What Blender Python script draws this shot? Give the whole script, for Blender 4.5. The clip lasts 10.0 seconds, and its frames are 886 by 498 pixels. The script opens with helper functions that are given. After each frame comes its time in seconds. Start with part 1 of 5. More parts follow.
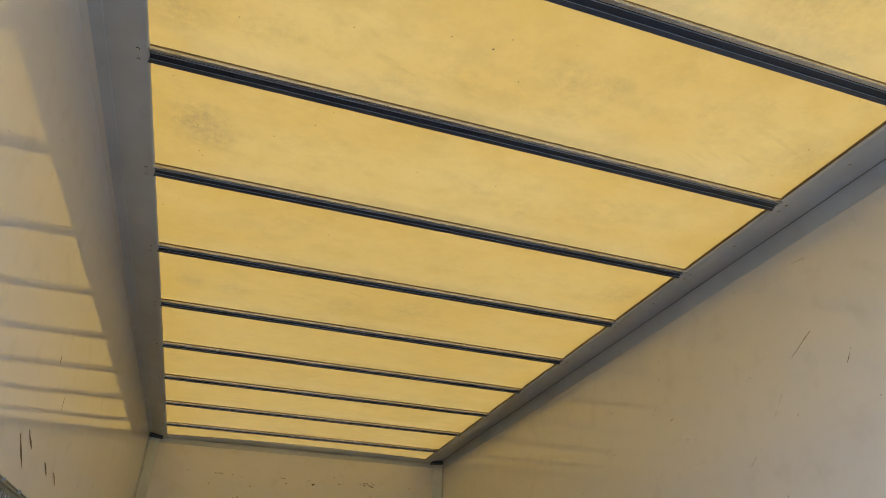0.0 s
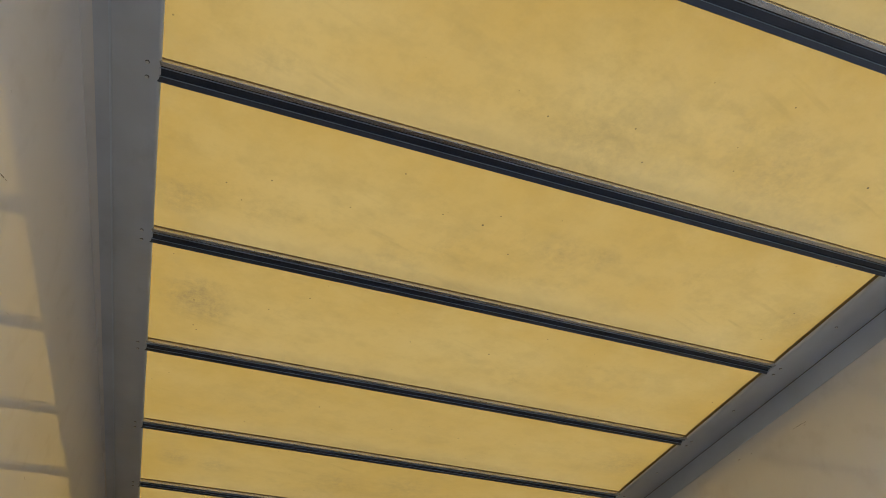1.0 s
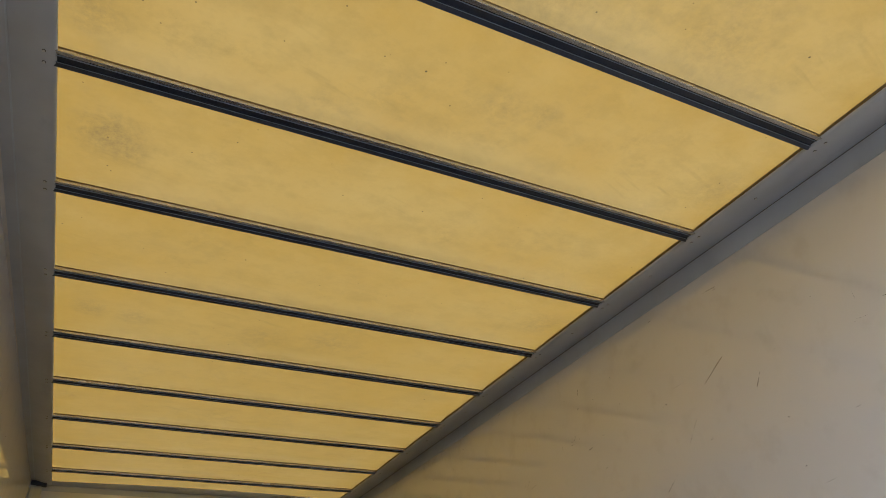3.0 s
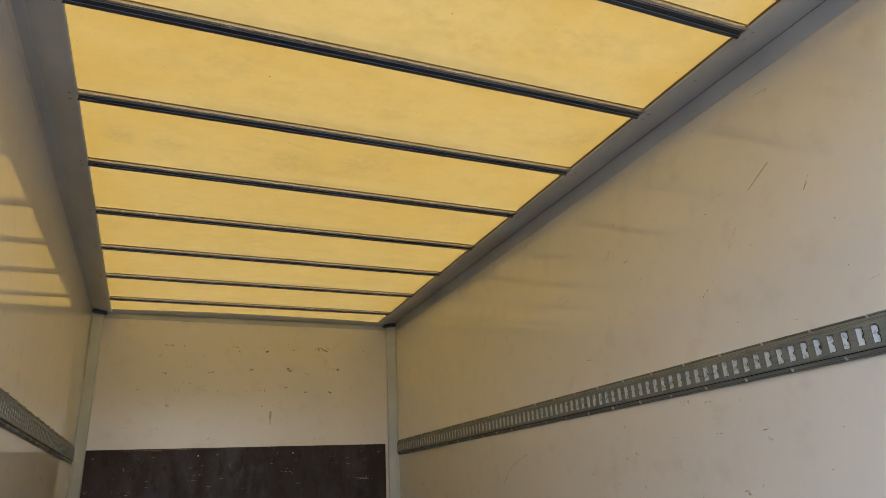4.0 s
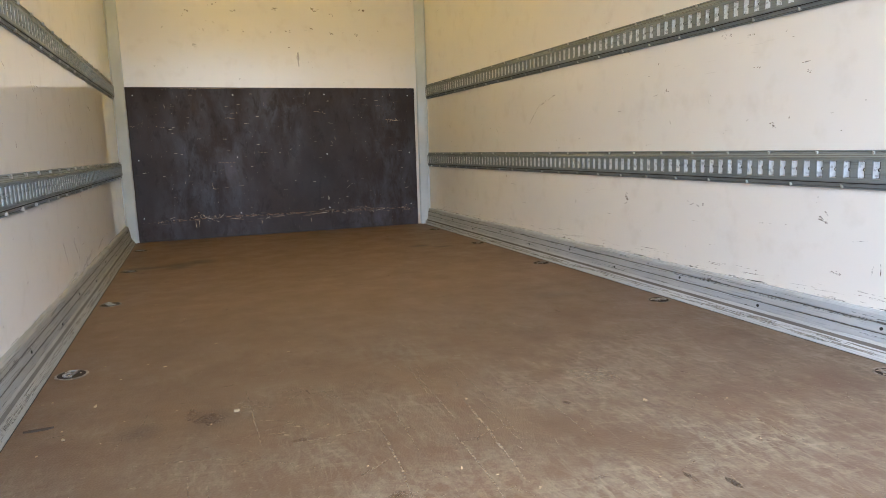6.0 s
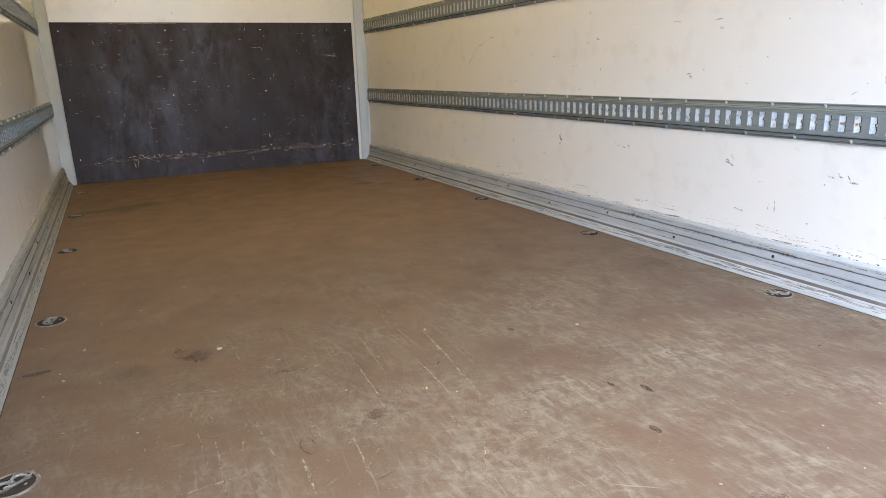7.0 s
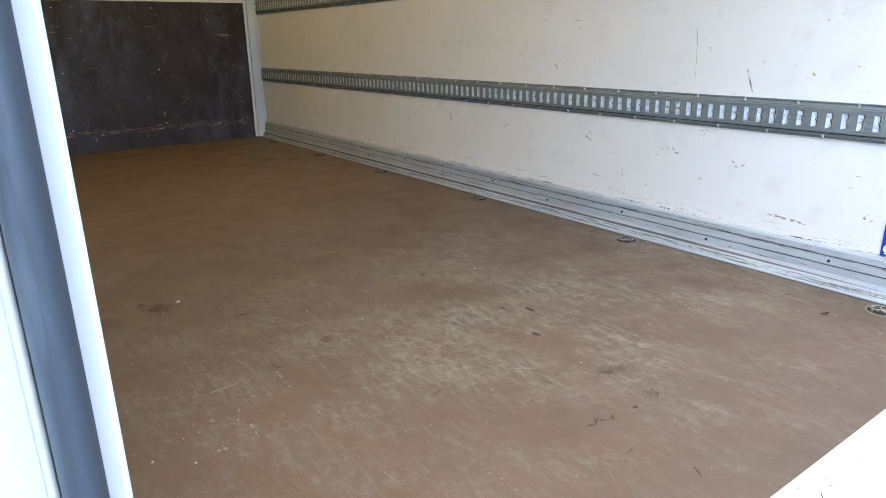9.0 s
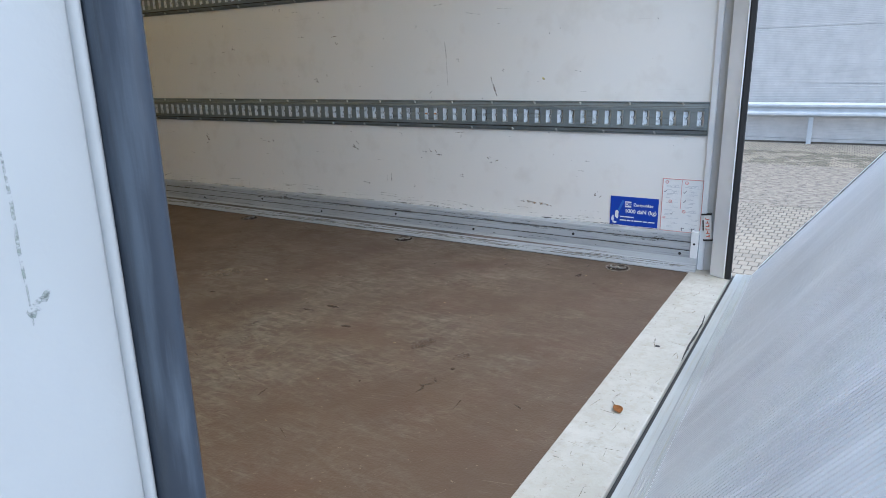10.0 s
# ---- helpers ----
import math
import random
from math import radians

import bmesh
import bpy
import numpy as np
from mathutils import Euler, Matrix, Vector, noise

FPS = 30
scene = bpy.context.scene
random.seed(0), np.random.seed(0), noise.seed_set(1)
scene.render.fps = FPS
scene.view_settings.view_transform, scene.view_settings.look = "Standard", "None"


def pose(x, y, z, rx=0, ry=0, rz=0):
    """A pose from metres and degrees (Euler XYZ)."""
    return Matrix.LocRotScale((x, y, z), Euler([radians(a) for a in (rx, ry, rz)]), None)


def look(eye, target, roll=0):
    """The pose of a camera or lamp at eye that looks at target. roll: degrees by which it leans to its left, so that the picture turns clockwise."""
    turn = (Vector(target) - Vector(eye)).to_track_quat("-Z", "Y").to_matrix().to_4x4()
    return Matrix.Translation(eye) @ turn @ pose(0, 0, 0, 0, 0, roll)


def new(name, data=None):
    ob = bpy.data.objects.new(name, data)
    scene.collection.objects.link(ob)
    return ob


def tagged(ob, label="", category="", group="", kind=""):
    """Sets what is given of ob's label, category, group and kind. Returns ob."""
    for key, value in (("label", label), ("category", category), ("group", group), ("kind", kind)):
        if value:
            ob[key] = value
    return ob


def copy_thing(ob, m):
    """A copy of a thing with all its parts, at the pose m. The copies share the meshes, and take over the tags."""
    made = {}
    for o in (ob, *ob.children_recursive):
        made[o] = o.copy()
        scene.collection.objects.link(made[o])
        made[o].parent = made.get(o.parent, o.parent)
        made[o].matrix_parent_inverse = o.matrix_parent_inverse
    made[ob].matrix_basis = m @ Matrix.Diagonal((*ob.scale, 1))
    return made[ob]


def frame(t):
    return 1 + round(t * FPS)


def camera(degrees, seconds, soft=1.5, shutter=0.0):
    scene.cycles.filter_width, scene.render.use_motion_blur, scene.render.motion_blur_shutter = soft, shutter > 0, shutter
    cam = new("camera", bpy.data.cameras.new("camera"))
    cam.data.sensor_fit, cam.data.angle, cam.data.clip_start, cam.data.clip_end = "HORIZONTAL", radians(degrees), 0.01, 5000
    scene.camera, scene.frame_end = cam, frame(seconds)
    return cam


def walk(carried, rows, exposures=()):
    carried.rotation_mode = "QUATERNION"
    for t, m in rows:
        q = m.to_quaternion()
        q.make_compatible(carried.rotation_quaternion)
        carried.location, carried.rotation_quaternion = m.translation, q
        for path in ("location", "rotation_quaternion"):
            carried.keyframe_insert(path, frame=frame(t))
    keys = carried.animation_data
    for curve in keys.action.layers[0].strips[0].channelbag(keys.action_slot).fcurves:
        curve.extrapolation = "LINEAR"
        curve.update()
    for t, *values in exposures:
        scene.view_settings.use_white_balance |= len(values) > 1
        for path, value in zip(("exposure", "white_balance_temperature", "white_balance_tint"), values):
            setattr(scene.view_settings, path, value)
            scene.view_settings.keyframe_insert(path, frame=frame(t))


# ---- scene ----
cam = camera(67.8, 10.0, soft=0.5)
PATH = [
    (0, (0.55, -0.172, 0.848), (1.084, 1.461, 1.871), 1.2),
    (0.5, (0.536, -0.18, 0.848), (0.978, 1.226, 2.2), 0.5),
    (1, (0.532, -0.196, 0.863), (0.996, 1.148, 2.269), -0.4),
    (1.5, (0.555, -0.2, 0.854), (1.016, 1.125, 2.28), -0.8),
    (2, (0.56, -0.166, 0.864), (1.219, 1.214, 2.152), -1.6),
    (2.2, (0.542, -0.141, 0.86), (1.25, 1.213, 2.15), -2.2),
    (3.3, (0.522, -0.073, 0.822), (1.289, 1.478, 1.825), -3.1),
    (3.5, (0.523, -0.045, 0.808), (1.292, 1.553, 1.733), -3.3),
    (4, (0.544, -0.006, 0.778), (1.296, 1.714, 1.468), -3.0),
    (4.5, (0.59, 0.015, 0.745), (1.326, 1.816, 1.209), -2.8),
    (5, (0.629, 0.019, 0.692), (1.403, 1.852, 0.897), -2.4),
    (5.5, (0.585, 0.03, 0.684), (1.358, 1.871, 0.57), -2.1),
    (6, (0.539, 0.028, 0.676), (1.222, 1.883, 0.37), -1.6),
    (6.2, (0.574, 0.022, 0.662), (1.227, 1.873, 0.279), -1.5),
    (7.3, (0.347, -0.193, 0.808), (1.231, 1.517, 0.267), -1.7),
    (7.5, (0.333, -0.218, 0.811), (1.222, 1.489, 0.266), -1.4),
    (8, (0.3, -0.301, 0.854), (1.345, 1.3, 0.268), -1.4),
    (8.5, (0.194, -0.396, 0.864), (1.287, 1.167, 0.261), -1.1),
    (9, (0.08, -0.473, 0.85), (1.205, 1.065, 0.245), -0.9),
    (9.5, (-0.016, -0.51, 0.829), (1.359, 0.838, 0.287), -1.3),
    (10, (-0.1, -0.431, 0.765), (1.547, 0.573, 0.238), -1.2),
]
walk(cam, [(t, look(eye, target, roll)) for t, eye, target, roll in PATH],
     [(0, 1.36, 5500, 10), (0.5, 1.02, 5530, 10), (1, 0.94, 5530, 10), (2, 0.94, 5590, 9), (3.5, 1.00, 5700, 12), (4, 1.40, 5600, 11), (4.5, 1.68, 5480, 9), (5, 1.90, 5360, 9), (5.5, 2.12, 5300, 10), (6, 2.46, 5290, 10), (7.5, 2.55, 5230, 9), (8.5, 2.08, 5180, 7), (9, 2.02, 5150, 6), (9.5, 1.43, 5160, 6), (10, 1.05, 5210, 6)])

# ---- world and sun: a bright overcast day ----
world = bpy.data.worlds.new("overcast_sky")
scene.world = world
world.use_nodes = True
wn = world.node_tree.nodes
sky = wn.new("ShaderNodeTexSky")
sky.sky_type = "NISHITA"
sky.sun_disc = False
sky.sun_elevation = radians(61)
sky.sun_rotation = radians(190)
sky.air_density, sky.dust_density, sky.ozone_density = 1.0, 5.0, 1.0
wn["Background"].inputs["Strength"].default_value = 0.15
world.node_tree.links.new(sky.outputs["Color"], wn["Background"].inputs["Color"])
sun_data = bpy.data.lights.new("sun", "SUN")
sun_data.energy, sun_data.angle, sun_data.color = 1.5, radians(115), (0.93, 0.98, 1.0)
sun = new("sun", sun_data)
sun.matrix_world = look((0.45, -2.75, 8.8), (1.2, 1.5, 0))


# ---- materials ----
def nodes_of(name):
    m = bpy.data.materials.new(name)
    m.use_nodes = True
    nt = m.node_tree
    return m, nt, nt.nodes["Principled BSDF"]


def coords(nt, scale=(1, 1, 1), turn=(0, 0, 0)):
    """Metres of the place, turned and then stretched."""
    geo = nt.nodes.new("ShaderNodeNewGeometry")
    mp = nt.nodes.new("ShaderNodeMapping")
    mp.vector_type = "TEXTURE"
    mp.inputs["Scale"].default_value = [1 / k for k in scale]
    mp.inputs["Rotation"].default_value = [radians(a) for a in turn]
    nt.links.new(geo.outputs["Position"], mp.inputs["Vector"])
    return mp.outputs["Vector"]


def noise_of(nt, vec, scale, detail=4, rough=0.55, swirl=0.0):
    n = nt.nodes.new("ShaderNodeTexNoise")
    n.inputs["Scale"].default_value = scale
    n.inputs["Detail"].default_value = detail
    n.inputs["Roughness"].default_value = rough
    n.inputs["Distortion"].default_value = swirl
    nt.links.new(vec, n.inputs["Vector"])
    return n.outputs["Fac"]


def ramp(nt, fac, a, b, va=0.0, vb=1.0):
    r = nt.nodes.new("ShaderNodeMapRange")
    r.inputs["From Min"].default_value, r.inputs["From Max"].default_value = a, b
    r.inputs["To Min"].default_value, r.inputs["To Max"].default_value = va, vb
    nt.links.new(fac, r.inputs["Value"])
    return r.outputs["Result"]


def mul(nt, a, b, op="MULTIPLY"):
    n = nt.nodes.new("ShaderNodeMath")
    n.operation = op
    for k, v in enumerate((a, b)):
        if isinstance(v, (int, float)):
            n.inputs[k].default_value = v
        else:
            nt.links.new(v, n.inputs[k])
    return n.outputs["Value"]


def blend(nt, fac, a, b):
    n = nt.nodes.new("ShaderNodeMix")
    n.data_type = "RGBA"
    if isinstance(fac, (int, float)):
        n.inputs["Factor"].default_value = fac
    else:
        nt.links.new(fac, n.inputs["Factor"])
    for sock, v in (("A", a), ("B", b)):
        s = [i for i in n.inputs if i.name == sock and i.type == "RGBA"][0]
        if isinstance(v, tuple):
            s.default_value = (*v, 1)
        else:
            nt.links.new(v, s)
    return [o for o in n.outputs if o.type == "RGBA"][0]


def bump(nt, height, bsdf, strength=0.3, distance=0.002):
    b = nt.nodes.new("ShaderNodeBump")
    b.inputs["Strength"].default_value, b.inputs["Distance"].default_value = strength, distance
    nt.links.new(height, b.inputs["Height"])
    nt.links.new(b.outputs["Normal"], bsdf.inputs["Normal"])


def plain(name, colour, rough=0.5, metal=0.0, vary=0.15, scale=8.0, grain=120.0, lift=0.15):
    """A surface with patches, fine grain and slight relief."""
    m, nt, bs = nodes_of(name)
    v = coords(nt)
    big, fine = noise_of(nt, v, scale), noise_of(nt, v, grain, 3)
    dark = tuple(c * (1 - vary) for c in colour)
    light = tuple(min(1, c * (1 + vary)) for c in colour)
    f = mul(nt, mul(nt, ramp(nt, big, 0.3, 0.7), 0.7), mul(nt, fine, 0.3), "ADD")
    nt.links.new(blend(nt, f, dark, light), bs.inputs["Base Color"])
    nt.links.new(ramp(nt, big, 0.25, 0.75, max(0, rough - 0.08), rough + 0.08), bs.inputs["Roughness"])
    bs.inputs["Metallic"].default_value = metal
    bump(nt, fine, bs, lift, 0.001)
    return m


def scratch_mask(nt, turn, stretch, scale, low, high, patch_scale=1.3, patch_low=0.45):
    """Thin streaks in one direction, gathered in patches."""
    v = coords(nt, stretch, turn)
    s = ramp(nt, noise_of(nt, v, scale, 2), low, high)
    p = ramp(nt, noise_of(nt, coords(nt), patch_scale, 3), patch_low, patch_low + 0.2)
    return mul(nt, s, p)


def spot_mask(nt, x, y, r, scale=30.0, low=0.36, high=0.62, stretch=1.0):
    """A soft, freckled spot at a place of the floor or roof."""
    far = nt.nodes.new("ShaderNodeVectorMath")
    far.operation = "DISTANCE"
    nt.links.new(coords(nt, (1, stretch, 0.0001)), far.inputs[0])
    far.inputs[1].default_value = (x, y * stretch, 0)
    return mul(nt, ramp(nt, far.outputs["Value"], r, r * 0.15), ramp(nt, noise_of(nt, coords(nt), scale, 6, 0.75), low, high))


def wall_paint(name="cream_laminate", gloss=0.0):
    m, nt, bs = nodes_of(name)
    v = coords(nt)
    big, mid, fine = noise_of(nt, v, 1.1), noise_of(nt, v, 9.0), noise_of(nt, v, 240.0, 2)
    col = blend(nt, ramp(nt, big, 0.3, 0.7), (0.81, 0.793, 0.748), (0.85, 0.836, 0.795))
    col = blend(nt, mul(nt, ramp(nt, mid, 0.55, 0.8), 0.25), col, (0.52, 0.47, 0.39))
    # pale rubs along the length and a few steep dark scrapes
    along = scratch_mask(nt, (0, 0, 0), (1, 1.2, 26), 5.0, 0.70, 0.76, 1.7, 0.5)
    steep = scratch_mask(nt, (24, 0, 0), (1, 60, 2.0), 2.2, 0.73, 0.77, 1.1, 0.52)
    col = blend(nt, mul(nt, along, 0.30), col, (0.30, 0.27, 0.23))
    col = blend(nt, mul(nt, steep, 0.25), col, (0.27, 0.22, 0.17))
    # pin-prick dirt
    vor = nt.nodes.new("ShaderNodeTexVoronoi")
    vor.inputs["Scale"].default_value = 9.0
    nt.links.new(coords(nt, (1, 1, 1.6)), vor.inputs["Vector"])
    dots = ramp(nt, vor.outputs["Distance"], 0.035, 0.02)
    keep = ramp(nt, noise_of(nt, v, 5.3, 1), 0.56, 0.60)
    col = blend(nt, mul(nt, mul(nt, dots, keep), 0.85), col, (0.10, 0.08, 0.06))
    nt.links.new(col, bs.inputs["Base Color"])
    nt.links.new(ramp(nt, mid, 0.3, 0.8, 0.015 + gloss, 0.06 + gloss), bs.inputs["Roughness"])
    bs.inputs["Specular IOR Level"].default_value = 0.9
    wave = noise_of(nt, coords(nt, (1, 1.5, 0.6)), 2.2, 2)
    bump(nt, mul(nt, wave, mul(nt, fine, 0.01), "ADD"), bs, 0.06, 0.008)
    return m


def floor_ply():
    m, nt, bs = nodes_of("brown_film_faced_plywood")
    v = coords(nt)
    big, mid, fine = noise_of(nt, v, 0.9), noise_of(nt, v, 6.0, 6, 0.68), noise_of(nt, v, 160.0, 2)
    col = blend(nt, ramp(nt, big, 0.3, 0.7), (0.142, 0.090, 0.051), (0.168, 0.109, 0.064))
    col = blend(nt, mul(nt, ramp(nt, mid, 0.5, 0.8), 0.35), col, (0.13, 0.098, 0.072))
    # trolley wear: stronger towards the loading edge
    sep = nt.nodes.new("ShaderNodeSeparateXYZ")
    nt.links.new(v, sep.inputs[0])
    rear = ramp(nt, sep.outputs["Y"], 3.1, 1.1, 0.06, 1.0)
    # base darkened towards the rear to offset the strong light from the doors
    col = blend(nt, mul(nt, ramp(nt, noise_of(nt, v, 1.7, 5, 0.6), 0.05, 0.45), mul(nt, rear, 0.85)), col, (0.092, 0.059, 0.034))
    # the grey-brown grime tone carries part of that darkening too
    rear_dark_grime = mul(nt, rear, ramp(nt, sep.outputs["X"], 0.3, 1.4, 0.60, 1.0))
    col = blend(nt, mul(nt, ramp(nt, noise_of(nt, v, 2.1, 5, 0.6), 0.12, 0.5), mul(nt, rear_dark_grime, 0.85)), col, (0.075, 0.0510, 0.0330))
    ruddy = ramp(nt, noise_of(nt, v, 3.4, 6, 0.70), 0.50, 0.62)
    col = blend(nt, mul(nt, mul(nt, ruddy, rear), 0.55), col, (0.084, 0.049, 0.031))
    # dull grey-olive rub marks a hand long, crossing one another, broken up by finer grain
    cloud = ramp(nt, noise_of(nt, coords(nt, (1.6, 1, 1), (0, 0, 30)), 2.6, 5, 0.70), 0.40, 0.64)
    cloud = mul(nt, cloud, ramp(nt, sep.outputs["Y"], 0.15, 0.9, 0.28, 1.0))
    cloud = mul(nt, cloud, ramp(nt, sep.outputs["X"], 0.3, 1.5, 0.55, 1.15))
    grain = ramp(nt, noise_of(nt, v, 42.0, 5, 0.75), 0.38, 0.56, 0.40, 1.0)
    for turn, stretch, scale, low, wide, colour, amount in (
        ((0, 0, 80), (1, 4.0, 1), 8.0, 0.47, 0.09, (0.150, 0.130, 0.097), 0.62),
        ((0, 0, 101), (1, 5.0, 1), 10.0, 0.51, 0.07, (0.185, 0.161, 0.120), 0.60),
        ((0, 0, 66), (1, 4.5, 1), 9.0, 0.51, 0.08, (0.155, 0.135, 0.100), 0.55),
        ((0, 0, -16), (1, 4.0, 1), 11.0, 0.54, 0.06, (0.190, 0.165, 0.121), 0.55),
        ((0, 0, 88), (1, 12.0, 1), 6.0, 0.57, 0.04, (0.205, 0.178, 0.130), 0.60),
        ((0, 0, 30), (1, 1.4, 1), 22.0, 0.56, 0.05, (0.190, 0.165, 0.120), 0.40),
    ):
        s = ramp(nt, noise_of(nt, coords(nt, stretch, turn), scale, 9, 0.68, 0.4), low, low + wide)
        col = blend(nt, mul(nt, mul(nt, mul(nt, mul(nt, s, cloud), grain), rear), amount), col, colour)
    for x, y, r, k, wide in ((0.90, 1.20, 0.20, 0.6, 1.6), (0.72, 1.92, 0.16, 0.5, 2.0), (1.06, 1.24, 0.22, 0.6, 0.8), (1.18, 0.94, 0.28, 0.55, 1.0), (0.98, 0.90, 0.20, 0.5, 0.7), (1.46, 1.02, 0.24, 0.5, 1.0), (1.62, 1.38, 0.20, 0.5, 1.0), (1.30, 1.60, 0.18, 0.5, 0.6)):
        col = blend(nt, mul(nt, spot_mask(nt, x, y, r, 24.0, 0.46, 0.60, wide), k * 0.7), col, (0.185, 0.158, 0.112))
    # dark oily stains
    for x, y, r, k, wide in ((0.530, 1.752, 0.062, 0.45, 1.0), (0.356, 1.735, 0.055, 0.6, 1.0), (0.398, 4.318, 0.09, 0.9, 0.7), (0.517, 4.42, 0.10, 0.9, 1.2), (0.24, 4.335, 0.15, 0.8, 2.6), (1.96, 4.34, 0.09, 0.8, 2.0), (2.09, 4.24, 0.07, 0.7, 2.0), (2.02, 2.6, 0.10, 0.4, 1.5)):
        col = blend(nt, mul(nt, spot_mask(nt, x, y, r * 1.2, 14.0, 0.26, 0.46, wide), k), col, (0.030, 0.021, 0.015))
    crumbs = ramp(nt, noise_of(nt, v, 70.0, 4, 0.7), 0.65, 0.72)
    col = blend(nt, mul(nt, mul(nt, crumbs, rear), 0.85), col, (0.25, 0.205, 0.145))
    pits = ramp(nt, noise_of(nt, v, 90.0, 3, 0.6), 0.34, 0.28)
    col = blend(nt, mul(nt, pits, 0.55), col, (0.045, 0.032, 0.022))
    for a, low in ((82, 0.685), (105, 0.69), (20, 0.70), (-35, 0.70)):
        hair = scratch_mask(nt, (0, 0, a), (1, 34, 1), 4.0, low, low + 0.03, 2.0, 0.46)
        col = blend(nt, mul(nt, mul(nt, hair, ramp(nt, rear, 0.05, 1.0, 0.35, 1.0)), 0.5), col, (0.225, 0.193, 0.145))
    spots = ramp(nt, noise_of(nt, coords(nt, (1, 2.2, 1)), 4.5, 3), 0.72, 0.78)
    col = blend(nt, mul(nt, spots, 0.5), col, (0.05, 0.034, 0.024))
    nt.links.new(col, bs.inputs["Base Color"])
    nt.links.new(ramp(nt, mid, 0.3, 0.75, 0.45, 0.65), bs.inputs["Roughness"])
    bs.inputs["Specular IOR Level"].default_value = 0.4
    # fine anti-slip print
    grid = nt.nodes.new("ShaderNodeTexVoronoi")
    grid.inputs["Scale"].default_value = 190.0
    nt.links.new(v, grid.inputs["Vector"])
    bump(nt, mul(nt, grid.outputs["Distance"], mul(nt, mid, 0.8), "ADD"), bs, 0.25, 0.002)
    return m


def roof_skin():
    m, nt, bs = nodes_of("translucent_yellow_roof_skin")
    v = coords(nt)
    big = noise_of(nt, v, 1.6, 4)
    fine = noise_of(nt, v, 60.0, 3)
    fibre = noise_of(nt, coords(nt, (14, 2, 1), (0, 0, 20)), 5.0, 3)
    dirt = ramp(nt, noise_of(nt, coords(nt, (1, 1.3, 1)), 2.3, 7, 0.68), 0.56, 0.74)
    col = blend(nt, ramp(nt, big, 0.3, 0.7), (0.88, 0.540, 0.112), (0.95, 0.640, 0.180))
    col = blend(nt, mul(nt, fibre, 0.22), col, (0.95, 0.685, 0.235))
    col = blend(nt, mul(nt, ramp(nt, fine, 0.5, 0.8), 0.10), col, (0.55, 0.38, 0.13))
    col = blend(nt, mul(nt, dirt, 0.20), col, (0.36, 0.27, 0.12))
    # grey mould, freckled inside larger patches
    patch = ramp(nt, noise_of(nt, coords(nt, (1.2, 1.0, 1)), 1.9, 3), 0.54, 0.70)
    freckle = ramp(nt, noise_of(nt, v, 26.0, 6, 0.75), 0.44, 0.66)
    col = blend(nt, mul(nt, mul(nt, patch, freckle), 0.22), col, (0.26, 0.22, 0.13))
    # cloudy resin, a hand wide, and brown rubs along the length
    cloud = ramp(nt, noise_of(nt, coords(nt, (1, 1.4, 1)), 9.0, 5, 0.65), 0.46, 0.70)
    col = blend(nt, mul(nt, cloud, 0.27), col, (0.50, 0.34, 0.10))
    blotch = ramp(nt, noise_of(nt, coords(nt, (0.8, 1.5, 1)), 4.6, 7, 0.72), 0.50, 0.66)
    col = blend(nt, mul(nt, mul(nt, blotch, freckle), 0.26), col, (0.42, 0.29, 0.10))
    rub = scratch_mask(nt, (0, 0, 18), (1, 9, 1), 3.0, 0.60, 0.72, 2.1, 0.50)
    col = blend(nt, mul(nt, rub, 0.30), col, (0.34, 0.24, 0.09))
    # golden margins along bows and side trims: the bays' shading put into the colour
    sep = nt.nodes.new("ShaderNodeSeparateXYZ")
    nt.links.new(v, sep.inputs[0])
    bay = mul(nt, mul(nt, mul(nt, sep.outputs["Y"], 0.207, "SUBTRACT"), 1 / 0.5596), 0.0, "FRACT")
    mottle = noise_of(nt, v, 7.0, 5, 0.65)
    edge = mul(nt, ramp(nt, bay, 0.50, 0.04), ramp(nt, bay, 0.97, 1.0), "MAXIMUM")
    # pale band before each bow: the skin's sheen painted in
    col = blend(nt, mul(nt, ramp(nt, bay, 0.72, 0.93), 0.30), col, (0.95, 0.70, 0.28))
    side = mul(nt, ramp(nt, sep.outputs["X"], 0.42, 0.17), ramp(nt, sep.outputs["X"], 2.05, 2.32), "ADD")
    col = blend(nt, mul(nt, mul(nt, mul(nt, edge, 0.75), mul(nt, side, 0.75), "MAXIMUM"), ramp(nt, mottle, 0.3, 0.62, 0.35, 1.0)), col, (0.81, 0.485, 0.080))
    # skin coloured deeper yellow towards the front, standing in for bounced yellow light
    col = blend(nt, mul(nt, ramp(nt, sep.outputs["Y"], 0.9, 3.4), mul(nt, ramp(nt, mottle, 0.25, 0.6, 0.6, 1.0), 0.45)), col, (0.84, 0.495, 0.075))
    # grey mould spots of their own place and size
    for x, y, r, k in ((0.25, 1.16, 0.10, 0.55), (0.30, 1.59, 0.13, 0.75), (0.37, 1.66, 0.07, 0.5), (1.25, 0.64, 0.24, 0.38), (1.77, 0.59, 0.2, 0.35), (1.34, 1.05, 0.10, 0.4), (1.47, 1.03, 0.07, 0.4),
                       (0.29, 2.73, 0.09, 0.6), (0.46, 2.76, 0.08, 0.5), (1.34, 2.73, 0.16, 0.4), (1.02, 2.76, 0.14, 0.35), (2.22, 1.08, 0.13, 0.4), (2.20, 2.17, 0.14, 0.45), (0.22, 3.78, 0.10, 0.4)):
        spot = spot_mask(nt, x, y, r)
        col = blend(nt, mul(nt, spot, k * 0.62), col, (0.24, 0.19, 0.11))
